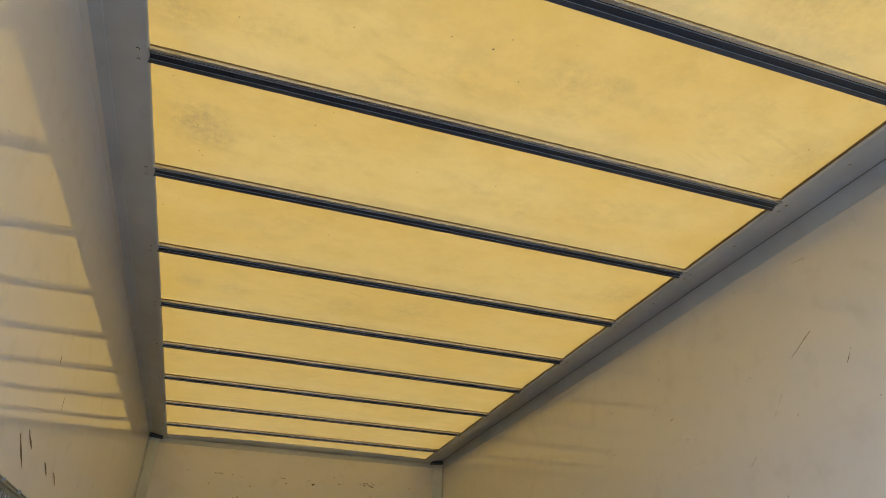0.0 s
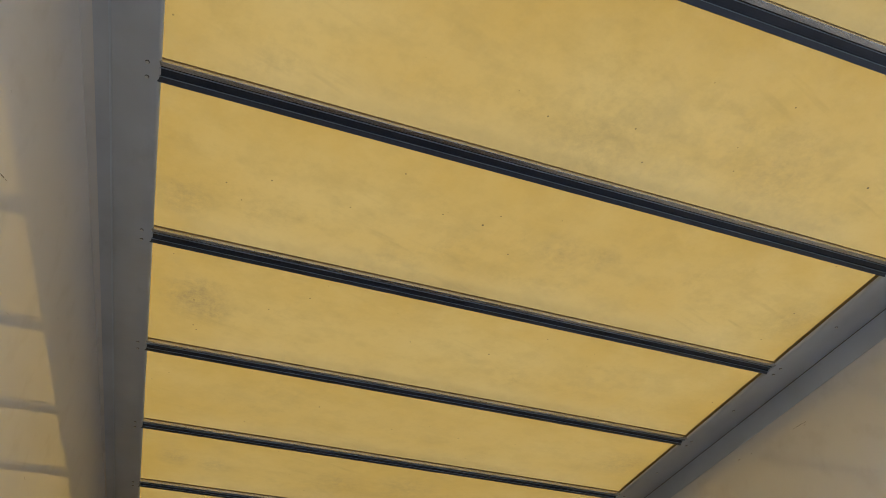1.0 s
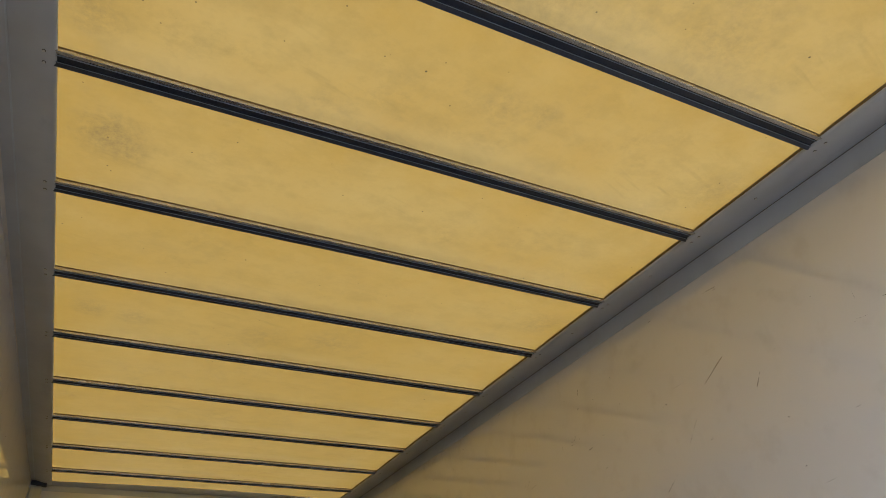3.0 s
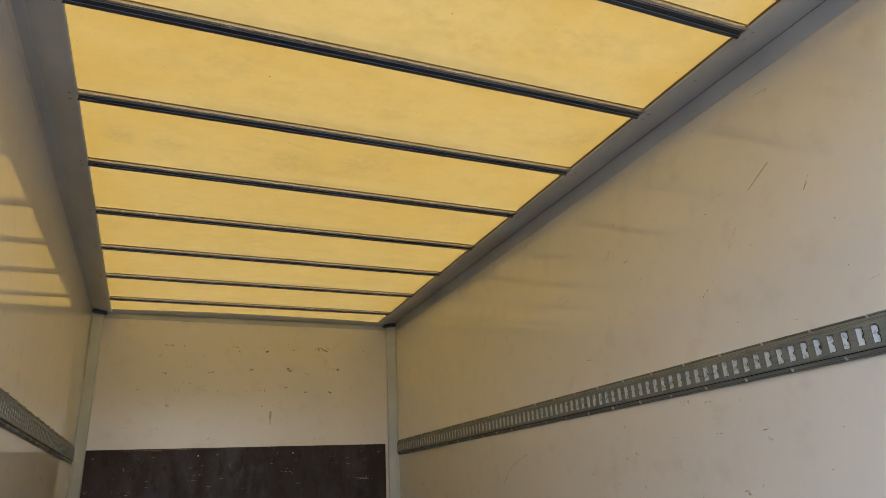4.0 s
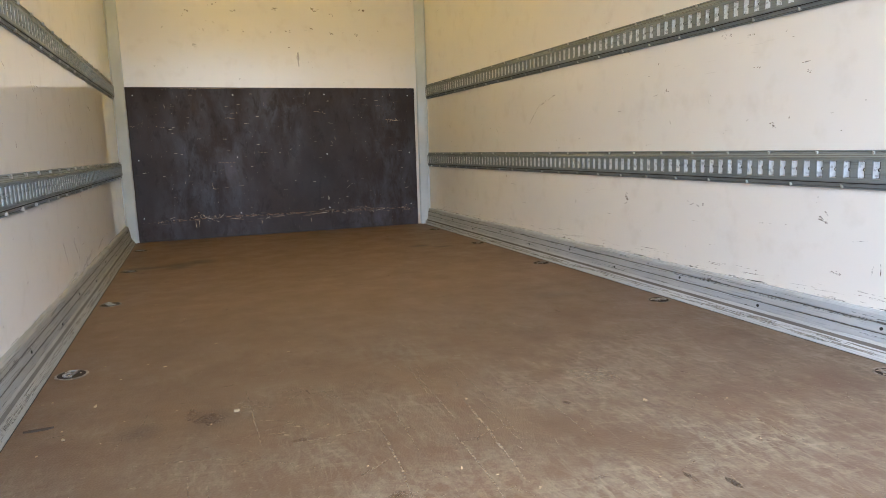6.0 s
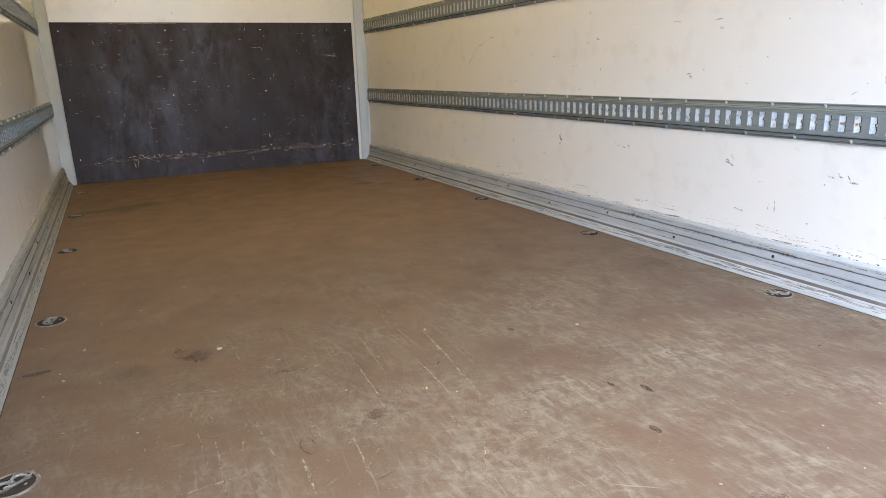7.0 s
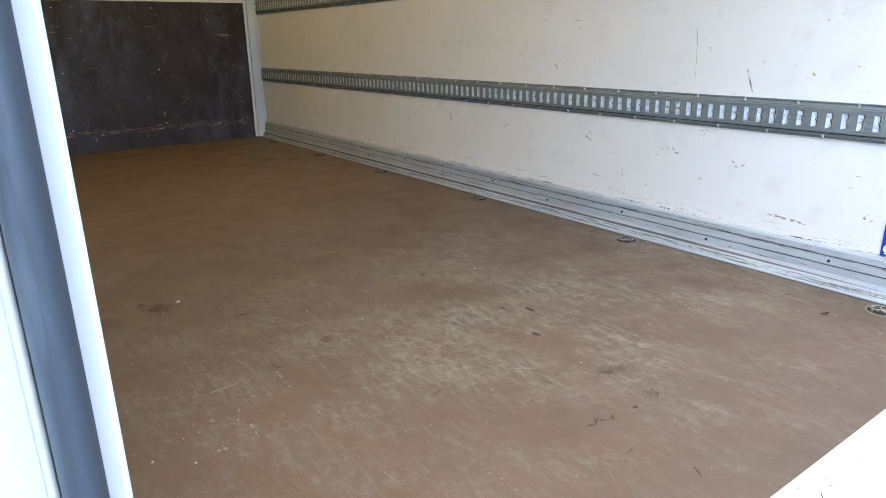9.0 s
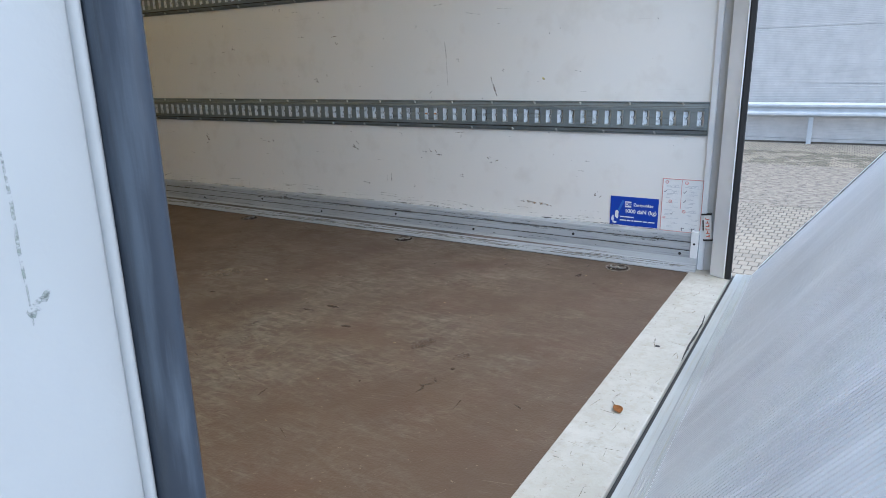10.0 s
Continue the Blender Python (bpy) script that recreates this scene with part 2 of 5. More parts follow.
    for sc, size, low, amount in ((7.0, 0.03, 0.55, 0.8), (17.0, 0.055, 0.50, 0.65)):
        vor = nt.nodes.new("ShaderNodeTexVoronoi")
        vor.inputs["Scale"].default_value = sc
        nt.links.new(v, vor.inputs["Vector"])
        dots = mul(nt, ramp(nt, vor.outputs["Distance"], size, size * 0.6), ramp(nt, noise_of(nt, v, sc * 0.53, 1), low, low + 0.05))
        col = blend(nt, mul(nt, dots, amount), col, (0.09, 0.07, 0.035))
    out = nt.nodes["Material Output"]
    tr = nt.nodes.new("ShaderNodeBsdfTranslucent")
    nt.links.new(blend(nt, 0.665, col, (0.0, 0.0, 0.0)), tr.inputs["Color"])
    nt.links.new(col, bs.inputs["Base Color"])
    bs.inputs["Roughness"].default_value = 0.6
    bs.inputs["Specular IOR Level"].default_value = 0.0
    mix = nt.nodes.new("ShaderNodeMixShader")
    mix.inputs["Fac"].default_value = 0.30
    nt.links.new(tr.outputs[0], mix.inputs[1])
    nt.links.new(bs.outputs[0], mix.inputs[2])
    # glossy resin face
    gl = nt.nodes.new("ShaderNodeBsdfGlossy")
    gl.inputs["Roughness"].default_value = 0.07
    fr = nt.nodes.new("ShaderNodeFresnel")
    fr.inputs["IOR"].default_value = 1.5
    face = nt.nodes.new("ShaderNodeMixShader")
    nt.links.new(fr.outputs[0], face.inputs["Fac"])
    nt.links.new(mix.outputs[0], face.inputs[1])
    nt.links.new(gl.outputs[0], face.inputs[2])
    bp = nt.nodes.new("ShaderNodeBump")
    bp.inputs["Strength"].default_value, bp.inputs["Distance"].default_value = 0.14, 0.02
    nt.links.new(noise_of(nt, coords(nt, (0.7, 3.0, 1)), 2.4, 2), bp.inputs["Height"])
    nt.links.new(bp.outputs["Normal"], gl.inputs["Normal"])
    nt.links.new(bp.outputs["Normal"], fr.inputs["Normal"])
    nt.links.new(face.outputs[0], out.inputs["Surface"])
    return m


def worn_metal(name, colour, rough, metal, dirt_colour, streak=(1, 1, 1), low=0.55, amount=0.7, scale=6.0, lift=0.2):
    m, nt, bs = nodes_of(name)
    v = coords(nt)
    big, fine = noise_of(nt, v, 3.0), noise_of(nt, v, 150.0, 2)
    col = blend(nt, ramp(nt, big, 0.3, 0.7), tuple(c * 0.88 for c in colour), tuple(min(1, c * 1.08) for c in colour))
    st = ramp(nt, noise_of(nt, coords(nt, streak), scale, 5, 0.65), low, low + 0.14)
    col = blend(nt, mul(nt, st, amount), col, dirt_colour)
    nt.links.new(col, bs.inputs["Base Color"])
    nt.links.new(ramp(nt, st, 0, 1, rough, min(1, rough + 0.3)), bs.inputs["Roughness"])
    bs.inputs["Metallic"].default_value = metal
    bump(nt, mul(nt, fine, mul(nt, st, -0.5), "ADD"), bs, lift, 0.0012)
    return m


M_WALL = wall_paint()
M_FRONT = wall_paint("dulled_cream_laminate", 0.16)
M_FLOOR = floor_ply()
M_ROOF = roof_skin()
M_BOW = worn_metal("dark_blue_bow_paint", (0.052, 0.066, 0.098), 0.42, 0.1, (0.038, 0.047, 0.070), (1, 6, 1), 0.60, 0.5, 6.0, 0.04)
M_BOW_IN = plain("dark_bow_channel", (0.032, 0.041, 0.063), 0.42, 0.1, 0.2, 5.0)
M_BEAD = plain("bluish_rolled_steel", (0.30, 0.36, 0.44), 0.35, 0.4, 0.15, 6.0)
M_COVE = worn_metal("grey_coving_aluminium", (0.56, 0.60, 0.645), 0.38, 0.1, (0.42, 0.45, 0.48), (1, 0.6, 1), 0.62, 0.5)
M_POST = worn_metal("white_grey_post_paint", (0.60, 0.665, 0.72), 0.30, 0.25, (0.38, 0.40, 0.41), (2, 2, 0.8), 0.64, 0.6)
M_RAIL = worn_metal("galvanised_rail_steel", (0.238, 0.272, 0.284), 0.42, 0.4, (0.15, 0.166, 0.168), (1, 1.5, 30), 0.53, 0.7, 4.0)
M_LINING = plain("blue_grey_pressed_steel", (0.62, 0.66, 0.69), 0.30, 0.25, 0.2, 60)
M_RIM = worn_metal("dirty_zinc", (0.23, 0.225, 0.21), 0.45, 0.3, (0.16, 0.13, 0.10), (1, 1, 1), 0.45, 0.8, 45.0)
M_RIM_DARK = worn_metal("dirt_caked_zinc", (0.20, 0.175, 0.145), 0.55, 0.2, (0.10, 0.08, 0.06), (1, 1, 1), 0.45, 0.8, 45.0)
M_RIM_PALE = worn_metal("dull_pale_zinc", (0.205, 0.185, 0.155), 0.6, 0.1, (0.11, 0.09, 0.07), (1, 1, 1), 0.42, 0.85, 45.0)
M_CRUMB = plain("wood_crumbs", (0.38, 0.33, 0.25), 0.8)
M_CUP = plain("dirty_cup", (0.034, 0.027, 0.022), 0.9, 0.0, 0.4, 60)
M_CUP.node_tree.nodes["Principled BSDF"].inputs["Specular IOR Level"].default_value = 0.1
M_TAB = plain("bright_pressed_steel", (0.74, 0.76, 0.76), 0.3, 0.45, 0.12, 60)
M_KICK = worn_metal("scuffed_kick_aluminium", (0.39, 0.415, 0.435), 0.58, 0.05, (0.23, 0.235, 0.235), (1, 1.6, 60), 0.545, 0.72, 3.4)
# same aluminium for the left profile, its shade put into the colour
M_KICK_SHADED = worn_metal("shaded_kick_aluminium", (0.265, 0.265, 0.245), 0.6, 0.05, (0.15, 0.145, 0.13), (1, 1.6, 60), 0.53, 0.72, 3.4)
M_RIVET = plain("dull_rivet_heads", (0.48, 0.49, 0.48), 0.4, 0.3, 0.3, 200)
M_SCREW = plain("zinc_screw", (0.62, 0.63, 0.61), 0.35, 0.4, 0.2, 200)
# weathered streaks also carry the sky's grey reflection; the right seal stays black
M_SEAL = worn_metal("weathered_rubber_sky_grey", (0.026, 0.034, 0.048), 0.50, 0.0, (0.085, 0.105, 0.132), (14, 14, 1.2), 0.50, 0.6, 3.0)


def sill_paint():
    m, nt, bs = nodes_of("worn_white_sill_paint")
    v = coords(nt)
    big, mid, fine = noise_of(nt, v, 5.0, 5, 0.65), noise_of(nt, v, 26.0, 6, 0.72), noise_of(nt, v, 190.0, 3)
    col = blend(nt, ramp(nt, big, 0.35, 0.65), (0.35, 0.34, 0.295), (0.43, 0.424, 0.38))
    col = blend(nt, mul(nt, ramp(nt, mid, 0.48, 0.62), 0.55), col, (0.34, 0.315, 0.26))
    col = blend(nt, mul(nt, ramp(nt, noise_of(nt, v, 70.0, 4, 0.7), 0.60, 0.68), 0.6), col, (0.25, 0.225, 0.185))
    col = blend(nt, mul(nt, ramp(nt, noise_of(nt, coords(nt, (1, 3, 1)), 8.0, 5), 0.62, 0.70), 0.5), col, (0.27, 0.26, 0.225))
    nt.links.new(col, bs.inputs["Base Color"])
    nt.links.new(ramp(nt, mid, 0.3, 0.7, 0.45, 0.7), bs.inputs["Roughness"])
    bump(nt, mul(nt, mid, mul(nt, fine, 0.5), "ADD"), bs, 0.5, 0.002)
    return m


M_SILL = sill_paint()
M_HINGE = worn_metal("hinge_aluminium", (0.34, 0.355, 0.345), 0.55, 0.2, (0.36, 0.35, 0.30), (0.8, 30, 1), 0.52, 0.7, 4.0)
M_PLATE = worn_metal("ribbed_platform_aluminium", (0.62, 0.64, 0.66), 0.55, 0.1, (0.74, 0.76, 0.78), (6, 0.8, 0.8), 0.52, 0.55, 2.5)
# white portal paint, darkened to tame the strong light on the left post
M_PORTAL = worn_metal("white_portal_paint_darkened", (0.34, 0.35, 0.348), 0.40, 0.0, (0.36, 0.37, 0.36), (2, 2, 0.8), 0.62, 0.5)
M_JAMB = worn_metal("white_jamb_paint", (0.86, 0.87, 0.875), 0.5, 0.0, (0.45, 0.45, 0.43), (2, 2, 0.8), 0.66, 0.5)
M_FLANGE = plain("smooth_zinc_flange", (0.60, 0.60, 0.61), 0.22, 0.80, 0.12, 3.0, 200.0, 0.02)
# jamb white darkened for the bright left side and the groove's shade
M_JAMB_DARK = worn_metal("jamb_paint_darkened", (0.55, 0.565, 0.575), 0.5, 0.0, (0.36, 0.36, 0.35), (2, 2, 0.8), 0.66, 0.5)
M_SEAM = plain("brown_seam", (0.24, 0.165, 0.065), 0.6)
M_SEALANT = plain("grey_sealant", (0.15, 0.125, 0.115), 0.6)
M_GROOVE = plain("dirty_groove", (0.115, 0.108, 0.098), 0.75, 0.0, 0.35, 6.0)
M_DARK = plain("black_gap", (0.02, 0.02, 0.02), 0.8)


def dark_ply():
    m, nt, bs = nodes_of("dark_film_faced_board")
    v = coords(nt)
    big = noise_of(nt, v, 1.6, 5, 0.65)
    col = blend(nt, ramp(nt, big, 0.3, 0.7), (0.017, 0.011, 0.011), (0.040, 0.027, 0.027))
    # bluish upright haze: reflected daylight put into the board's colour
    vert = ramp(nt, noise_of(nt, coords(nt, (2.2, 1, 0.9)), 3.6, 8, 0.66, 0.3), 0.40, 0.70)
    col = blend(nt, mul(nt, mul(nt, vert, ramp(nt, noise_of(nt, coords(nt, (1, 1, 0.6)), 1.3, 4), 0.42, 0.60)), 0.75), col, (0.092, 0.092, 0.120))
    blots = ramp(nt, noise_of(nt, coords(nt, (2.6, 1, 1.2)), 6.0, 7, 0.75, 0.4), 0.54, 0.62)
    col = blend(nt, mul(nt, blots, 0.7), col, (0.012, 0.008, 0.008))
    rust = ramp(nt, noise_of(nt, coords(nt, (2.0, 1, 1.6)), 5.0, 6, 0.7), 0.56, 0.72)
    col = blend(nt, mul(nt, rust, 0.5), col, (0.042, 0.024, 0.018))
    hz = scratch_mask(nt, (0, 0, 0), (2.5, 1, 40), 4.5, 0.68, 0.74, 2.6, 0.46)
    vt = scratch_mask(nt, (0, 0, 0), (40, 1, 5), 4.0, 0.71, 0.76, 2.2, 0.48)
    col = blend(nt, mul(nt, hz, 0.2), col, (0.28, 0.18, 0.11))
    col = blend(nt, mul(nt, vt, 0.5), col, (0.30, 0.24, 0.19))
    # row of pallet knocks near the foot, where the face is broken down to bare wood
    sep = nt.nodes.new("ShaderNodeSeparateXYZ")
    nt.links.new(v, sep.inputs[0])
    band = mul(nt, ramp(nt, sep.outputs["Z"], 0.12, 0.14), ramp(nt, sep.outputs["Z"], 0.19, 0.16))
    knock = ramp(nt, noise_of(nt, coords(nt, (2.2, 1, 26)), 3.0, 5, 0.7), 0.58, 0.64)
    col = blend(nt, mul(nt, mul(nt, band, knock), 0.7), col, (0.26, 0.18, 0.11))
    nt.links.new(col, bs.inputs["Base Color"])
    nt.links.new(ramp(nt, vert, 0.0, 1.0, 0.58, 0.36), bs.inputs["Roughness"])
    bs.inputs["Specular IOR Level"].default_value = 0.40
    bump(nt, mul(nt, big, noise_of(nt, v, 90.0, 2), "ADD"), bs, 0.15, 0.003)
    return m


M_BOARD = dark_ply()


# ---- mesh helpers ----
def slab(bm, x0, x1, y0, y1, z0, z1, bevel=0.0):
    vs = [bm.verts.new(p) for p in ((x0, y0, z0), (x1, y0, z0), (x1, y1, z0), (x0, y1, z0), (x0, y0, z1), (x1, y0, z1), (x1, y1, z1), (x0, y1, z1))]
    fs = [bm.faces.new([vs[i] for i in q]) for q in ((3, 2, 1, 0), (4, 5, 6, 7), (0, 1, 5, 4), (1, 2, 6, 5), (2, 3, 7, 6), (3, 0, 4, 7))]
    if bevel:
        edges = list({e for f in fs for e in f.edges})
        bmesh.ops.bevel(bm, geom=edges, offset=bevel, segments=2, affect="EDGES", profile=0.5)
    return vs


def box(x0, x1, y0, y1, z0, z1, bevel=0.0):
    bm = bmesh.new()
    slab(bm, x0, x1, y0, y1, z0, z1, bevel)
    return bm


def extrude(points, a, b, axis="y"):
    """A closed outline swept straight from a to b. For axis y the outline is (x, z), for x (y, z), for z (x, y)."""
    bm = bmesh.new()

    def at(p, s):
        return {"y": (p[0], s, p[1]), "x": (s, p[0], p[1]), "z": (p[0], p[1], s)}[axis]
    r0 = [bm.verts.new(at(p, a)) for p in points]
    r1 = [bm.verts.new(at(p, b)) for p in points]
    n = len(points)
    for i in range(n):
        bm.faces.new((r0[i], r0[(i + 1) % n], r1[(i + 1) % n], r1[i]))
    bm.faces.new(r0)
    bm.faces.new(r1)
    bmesh.ops.recalc_face_normals(bm, faces=bm.faces)
    return bm


def mesh_of(name, bm, material, smooth=False):
    me = bpy.data.meshes.new(name)
    bm.to_mesh(me)
    bm.free()
    if material:
        me.materials.append(material)
    if smooth:
        for p in me.polygons:
            p.use_smooth = True
    return me


def part(name, bm, material, parent, label="", smooth=False):
    ob = new(name, mesh_of(name, bm, material, smooth))
    ob.parent = parent
    if label:
        tagged(ob, label)
    return ob


def solid(name, bm, material, label, category, kind="", group="", smooth=False):
    return tagged(new(name, mesh_of(name, bm, material, smooth)), label, category, group, kind)


def base(name, label, category, group="", kind="", at=(0, 0, 0)):
    e = new(name)
    e.empty_display_size = 0.1
    e.location = at
    return tagged(e, label, category, group, kind)


def disc(bm, centre, radius, depth, axis="z", n=10, bevel=0.0):
    turn = {"z": Matrix(), "x": Matrix.Rotation(radians(90), 4, "Y"), "y": Matrix.Rotation(radians(90), 4, "X")}[axis]
    r = bmesh.ops.create_cone(bm, cap_ends=True, segments=n, radius1=radius, radius2=radius * (1 - bevel), depth=depth, matrix=Matrix.Translation(centre) @ turn)
    return r["verts"]


W, L, H = 2.48, 5.65, 2.30          # inner width, length and height of the body
Y0 = -0.035                        # rear end of the side walls

# ---- large structure ----
floor_deck = solid("floor", box(0.0, W, 0.0175, L, -0.03, 0.0), M_FLOOR, "worn brown film-faced plywood loading floor with pale scratches", "floor", "structure")
solid("floor_underside", box(-0.03, W + 0.03, -0.02, L + 0.05, -0.16, -0.034), M_DARK, "dark steel subframe below the loading floor", "floor", "structure")
wall_right = solid("wall_right", box(W, W + 0.035, Y0, L, -0.03, H + 0.06), M_WALL, "glossy cream laminate side wall with scuffs and scratches", "wall", "structure")
wall_left = solid("wall_left", box(-0.035, 0.0, Y0, L, -0.03, H + 0.06), M_WALL, "glossy cream laminate side wall reflecting the roof bows", "wall", "structure")
wall_front = solid("wall_front", box(-0.035, W + 0.035, L, L + 0.04, -0.03, H + 0.06), M_FRONT, "cream laminate front wall with dark scuff marks", "wall", "structure")

# translucent roof, pulled down on to the bows and arched between them
BOWS = [0.207 + 0.5596 * k for k in range(10)]


def roof():
    bm = bmesh.new()
    nx, ny = 24, 560
    ya, yb = -0.10, L + 0.03
    rows = []
    for j in range(ny + 1):
        y = ya + (yb - ya) * j / ny
        k = (y - BOWS[0]) / 0.5596
        u = abs(2 * (k % 1.0) - 1)
        sag = 0.007 + 0.009 * (1 - u ** 4)
        d = (1 - k % 1.0) * 0.5596 - 0.026
        if d < 0.045:
            sag -= (0.0115 if d > -0.006 else 0.009) * (1 - max(d, 0.0) / 0.045) ** 1.6
        elif k % 1.0 < 0.08:
            sag -= 0.009 * (1 - (k % 1.0) / 0.08)
        row = []
        for i in range(nx + 1):
            x = 0.09 + (W - 0.18) * i / nx
            edge = math.sin(math.pi * min(max((x - 0.1) / (W - 0.2), 0), 1))
            row.append(bm.verts.new((x, y, 2.2465 + sag * edge + 0.0025 * noise.noise((x * 2.1, y * 6.0, 0.3)) * edge)))
        rows.append(row)
    for j in range(ny):
        for i in range(nx):
            bm.faces.new((rows[j + 1][i], rows[j + 1][i + 1], rows[j][i + 1], rows[j][i]))
    return bm


solid("ceiling", roof(), M_ROOF, "translucent yellow polyester roof skin with grey stains", "ceiling", "structure", smooth=True)


def skew(y):
    """The roof frame on the left stands a little out of square."""
    return 0.016 - 0.0085 * y


def roof_bow(y):
    """A shallow channel under the roof skin; the flange towards the doors curls up to the skin."""
    b = base("roof_bow", "dark galvanised steel roof bow with an open channel", "roof bow", "bows under the roof skin", at=(0, y, 0))
    w, z = 0.029, 2.232
    x0, x1 = 0.159 + skew(y), W - 0.159
    part("channel", extrude([(-0.0092, z + 0.0010), (-0.0080, z + 0.0048), (0.0105, z + 0.0048), (0.0117, z + 0.0010), (0.0117, z + 0.0135), (-0.0092, z + 0.0135)], x0, x1, "x"), M_BOW_IN, b, "dark blue open channel")
    lip = [(-w, z + 0.0030), (-w + 0.0004, z - 0.0004)] + [(-w + 0.0012 + 0.0134 * u, z - 0.0010 + 0.0026 * u + 0.0003 * u * u) for u in [i / 7 for i in range(8)]]
    near = part("flange", extrude(lip + [(-0.0144, z + 0.0050), (-w, z + 0.0135)], x0, x1, "x"), M_FLANGE, b, "smooth zinc-grey flange", smooth=True)
    near.data.set_sharp_from_angle(angle=radians(30))
    part("groove", extrude([(-0.0143, z + 0.0032), (-0.0109, z + 0.0032), (-0.0109, z + 0.0135), (-0.0143, z + 0.0135)], x0, x1, "x"), M_DARK, b, "black groove")
    part("bead", extrude([(-0.0108, z + 0.0005), (-0.0104, z - 0.0004), (-0.0097, z - 0.0004), (-0.0093, z + 0.0005), (-0.0093, z + 0.0120), (-0.0108, z + 0.0120)], x0, x1, "x"), M_BEAD, b, "bluish rolled edge")
    part("bead", extrude([(0.0118, z + 0.0004), (0.0122, z - 0.0007), (0.0134, z - 0.0007), (0.0138, z + 0.0004), (0.0138, z + 0.0120), (0.0118, z + 0.0120)], x0, x1, "x"), M_BEAD, b, "bluish rolled edge")
    part("flange", extrude([(0.0139, z + 0.0012), (w - 0.002, z - 0.0018), (w, z - 0.0008), (w, z + 0.0135), (0.0139, z + 0.0135)], x0, x1, "x"), M_BOW, b, "dark bluish flange")
    part("adhesive", extrude([(-w - 0.0008, z + 0.0094), (-w - 0.0002, z + 0.0088), (-w - 0.0002, z + 0.0150), (-w - 0.0012, z + 0.0150)], x0, x1, "x"), M_SEAM, b, "brown adhesive seam")
    return b


for y in BOWS:
    roof_bow(y)


def sweep(points, a, b, lean):
    """An outline (x, z) swept along y, shifted in x by lean(y)."""
    bm = extrude(points, a, b, "y")
    for v in bm.verts:
        v.co.x += lean(v.co.y)
    return bm


def coving(name, side):
    """A rounded aluminium section between wall and roof skin, riveted to the bows."""
    xs = (lambda x: x) if side < 0 else (lambda x: W - x)
    lean = skew if side < 0 else (lambda y: 0.0)
    xj, zj = (0.050, 2.246) if side < 0 else (0.0006, 2.255)
    ya, yb = -0.02, L - 0.03
    bow = [(xj + (0.158 - xj) * u, zj + (2.2300 - zj) * u - 0.011 * math.sin(math.pi * u) ** 0.8 * u) for u in [i / 12 for i in range(13)]]
    o = bow + [(0.1630, 2.2315), (0.1655, 2.2350), (0.1660, 2.2400), (0.1640, 2.2425), (0.158, 2.240), (xj, zj + 0.009)]
    c = solid(name, sweep([(xs(x), z) for x, z in o], ya, yb, lean), M_COVE, "grey aluminium roof edge coving with pop rivets", "trim", "structure")
    for p in c.data.polygons:
        p.use_smooth = abs(p.normal.y) < 0.5
    c.data.set_sharp_from_angle(angle=radians(40))
    # the left joint is pale: its highlight is put into the colour
    part("joint", sweep([(xs(xj - 0.0006), zj - 0.0028), (xs(xj + 0.0046), zj - 0.0028), (xs(xj + 0.0046), zj + 0.0005), (xs(xj - 0.0006), zj + 0.0005)], ya, yb, lean), M_SEALANT if side > 0 else M_POST, c, "sealed joint, pale highlight painted on the left")
    if side > 0:
        # brown strip paints the shadow in the gap between coving and skin
        part("skin_gap_shade", sweep([(xs(0.158), 2.2400), (xs(0.1645), 2.2420), (xs(0.1700), 2.2470), (xs(0.1715), 2.2500), (xs(0.158), 2.2500)], ya, yb, lean), M_SEAM, c, "brown strip painting the shaded gap under the roof skin")
        part("flange", box(W - 0.0042, W - 0.0004, ya, yb, 2.174, 2.2522, 0.0008), M_COVE, c, "flat grey flange on the wall")
    if side < 0:
        part("flange", sweep([(0.018, 2.2405), (0.049, 2.2440), (0.049, 2.256), (0.018, 2.256)], ya, yb, lean), M_COVE, c)
        part("fillet", sweep([(-0.014, 2.2455), (0.0177, 2.2420), (0.0177, 2.272), (-0.014, 2.272)], ya, yb, lean), M_FRONT, c, "cream filler strip")
    bm = bmesh.new()
    disc(bm, (0, 0, 0), 0.0042, 0.004, "z", 10, 0.3)
    me = mesh_of("rivet", bm, M_SCREW)
    bm = bmesh.new()
    disc(bm, (0, 0, 0), 0.0050, 0.0016, "z", 10)
    ring = mesh_of("rivet_hole", bm, M_DARK)
    spots = [(y + dy, 0.138) for y in BOWS for dy in (-0.020, 0.020)] + ([(y + 0.28, 0.120) for y in BOWS[:-1]] if side > 0 else [])
    for y, x in spots:
        u = (x - xj) / (0.158 - xj)
        z = zj + (2.2300 - zj) * u - 0.011 * math.sin(math.pi * u) ** 0.8 * u
        for nm, m, dz in (("rivet", me, -0.0012), ("rivet_hole", ring, 0.0)):
            r = new(nm, m)
            r.location = (xs(x) + lean(y), y, z + dz)
            r.parent = c
    return c


coving("trim_left", -1)
coving("trim_right", 1)
trim_front = solid("trim_front", extrude([(L - 0.030, 2.232), (L, 2.228), (L, 2.30), (L - 0.055, 2.30), (L - 0.055, 2.256), (L - 0.050, 2.246)], 0.0, W, "x"), M_COVE, "grey aluminium header along the top of the front wall", "trim", "structure")
part("flange", box(0.081, W - 0.081, L - 0.0042, L - 0.0004, 2.188, 2.2275, 0.0008), M_COVE, trim_front, "flat grey flange on the front wall")
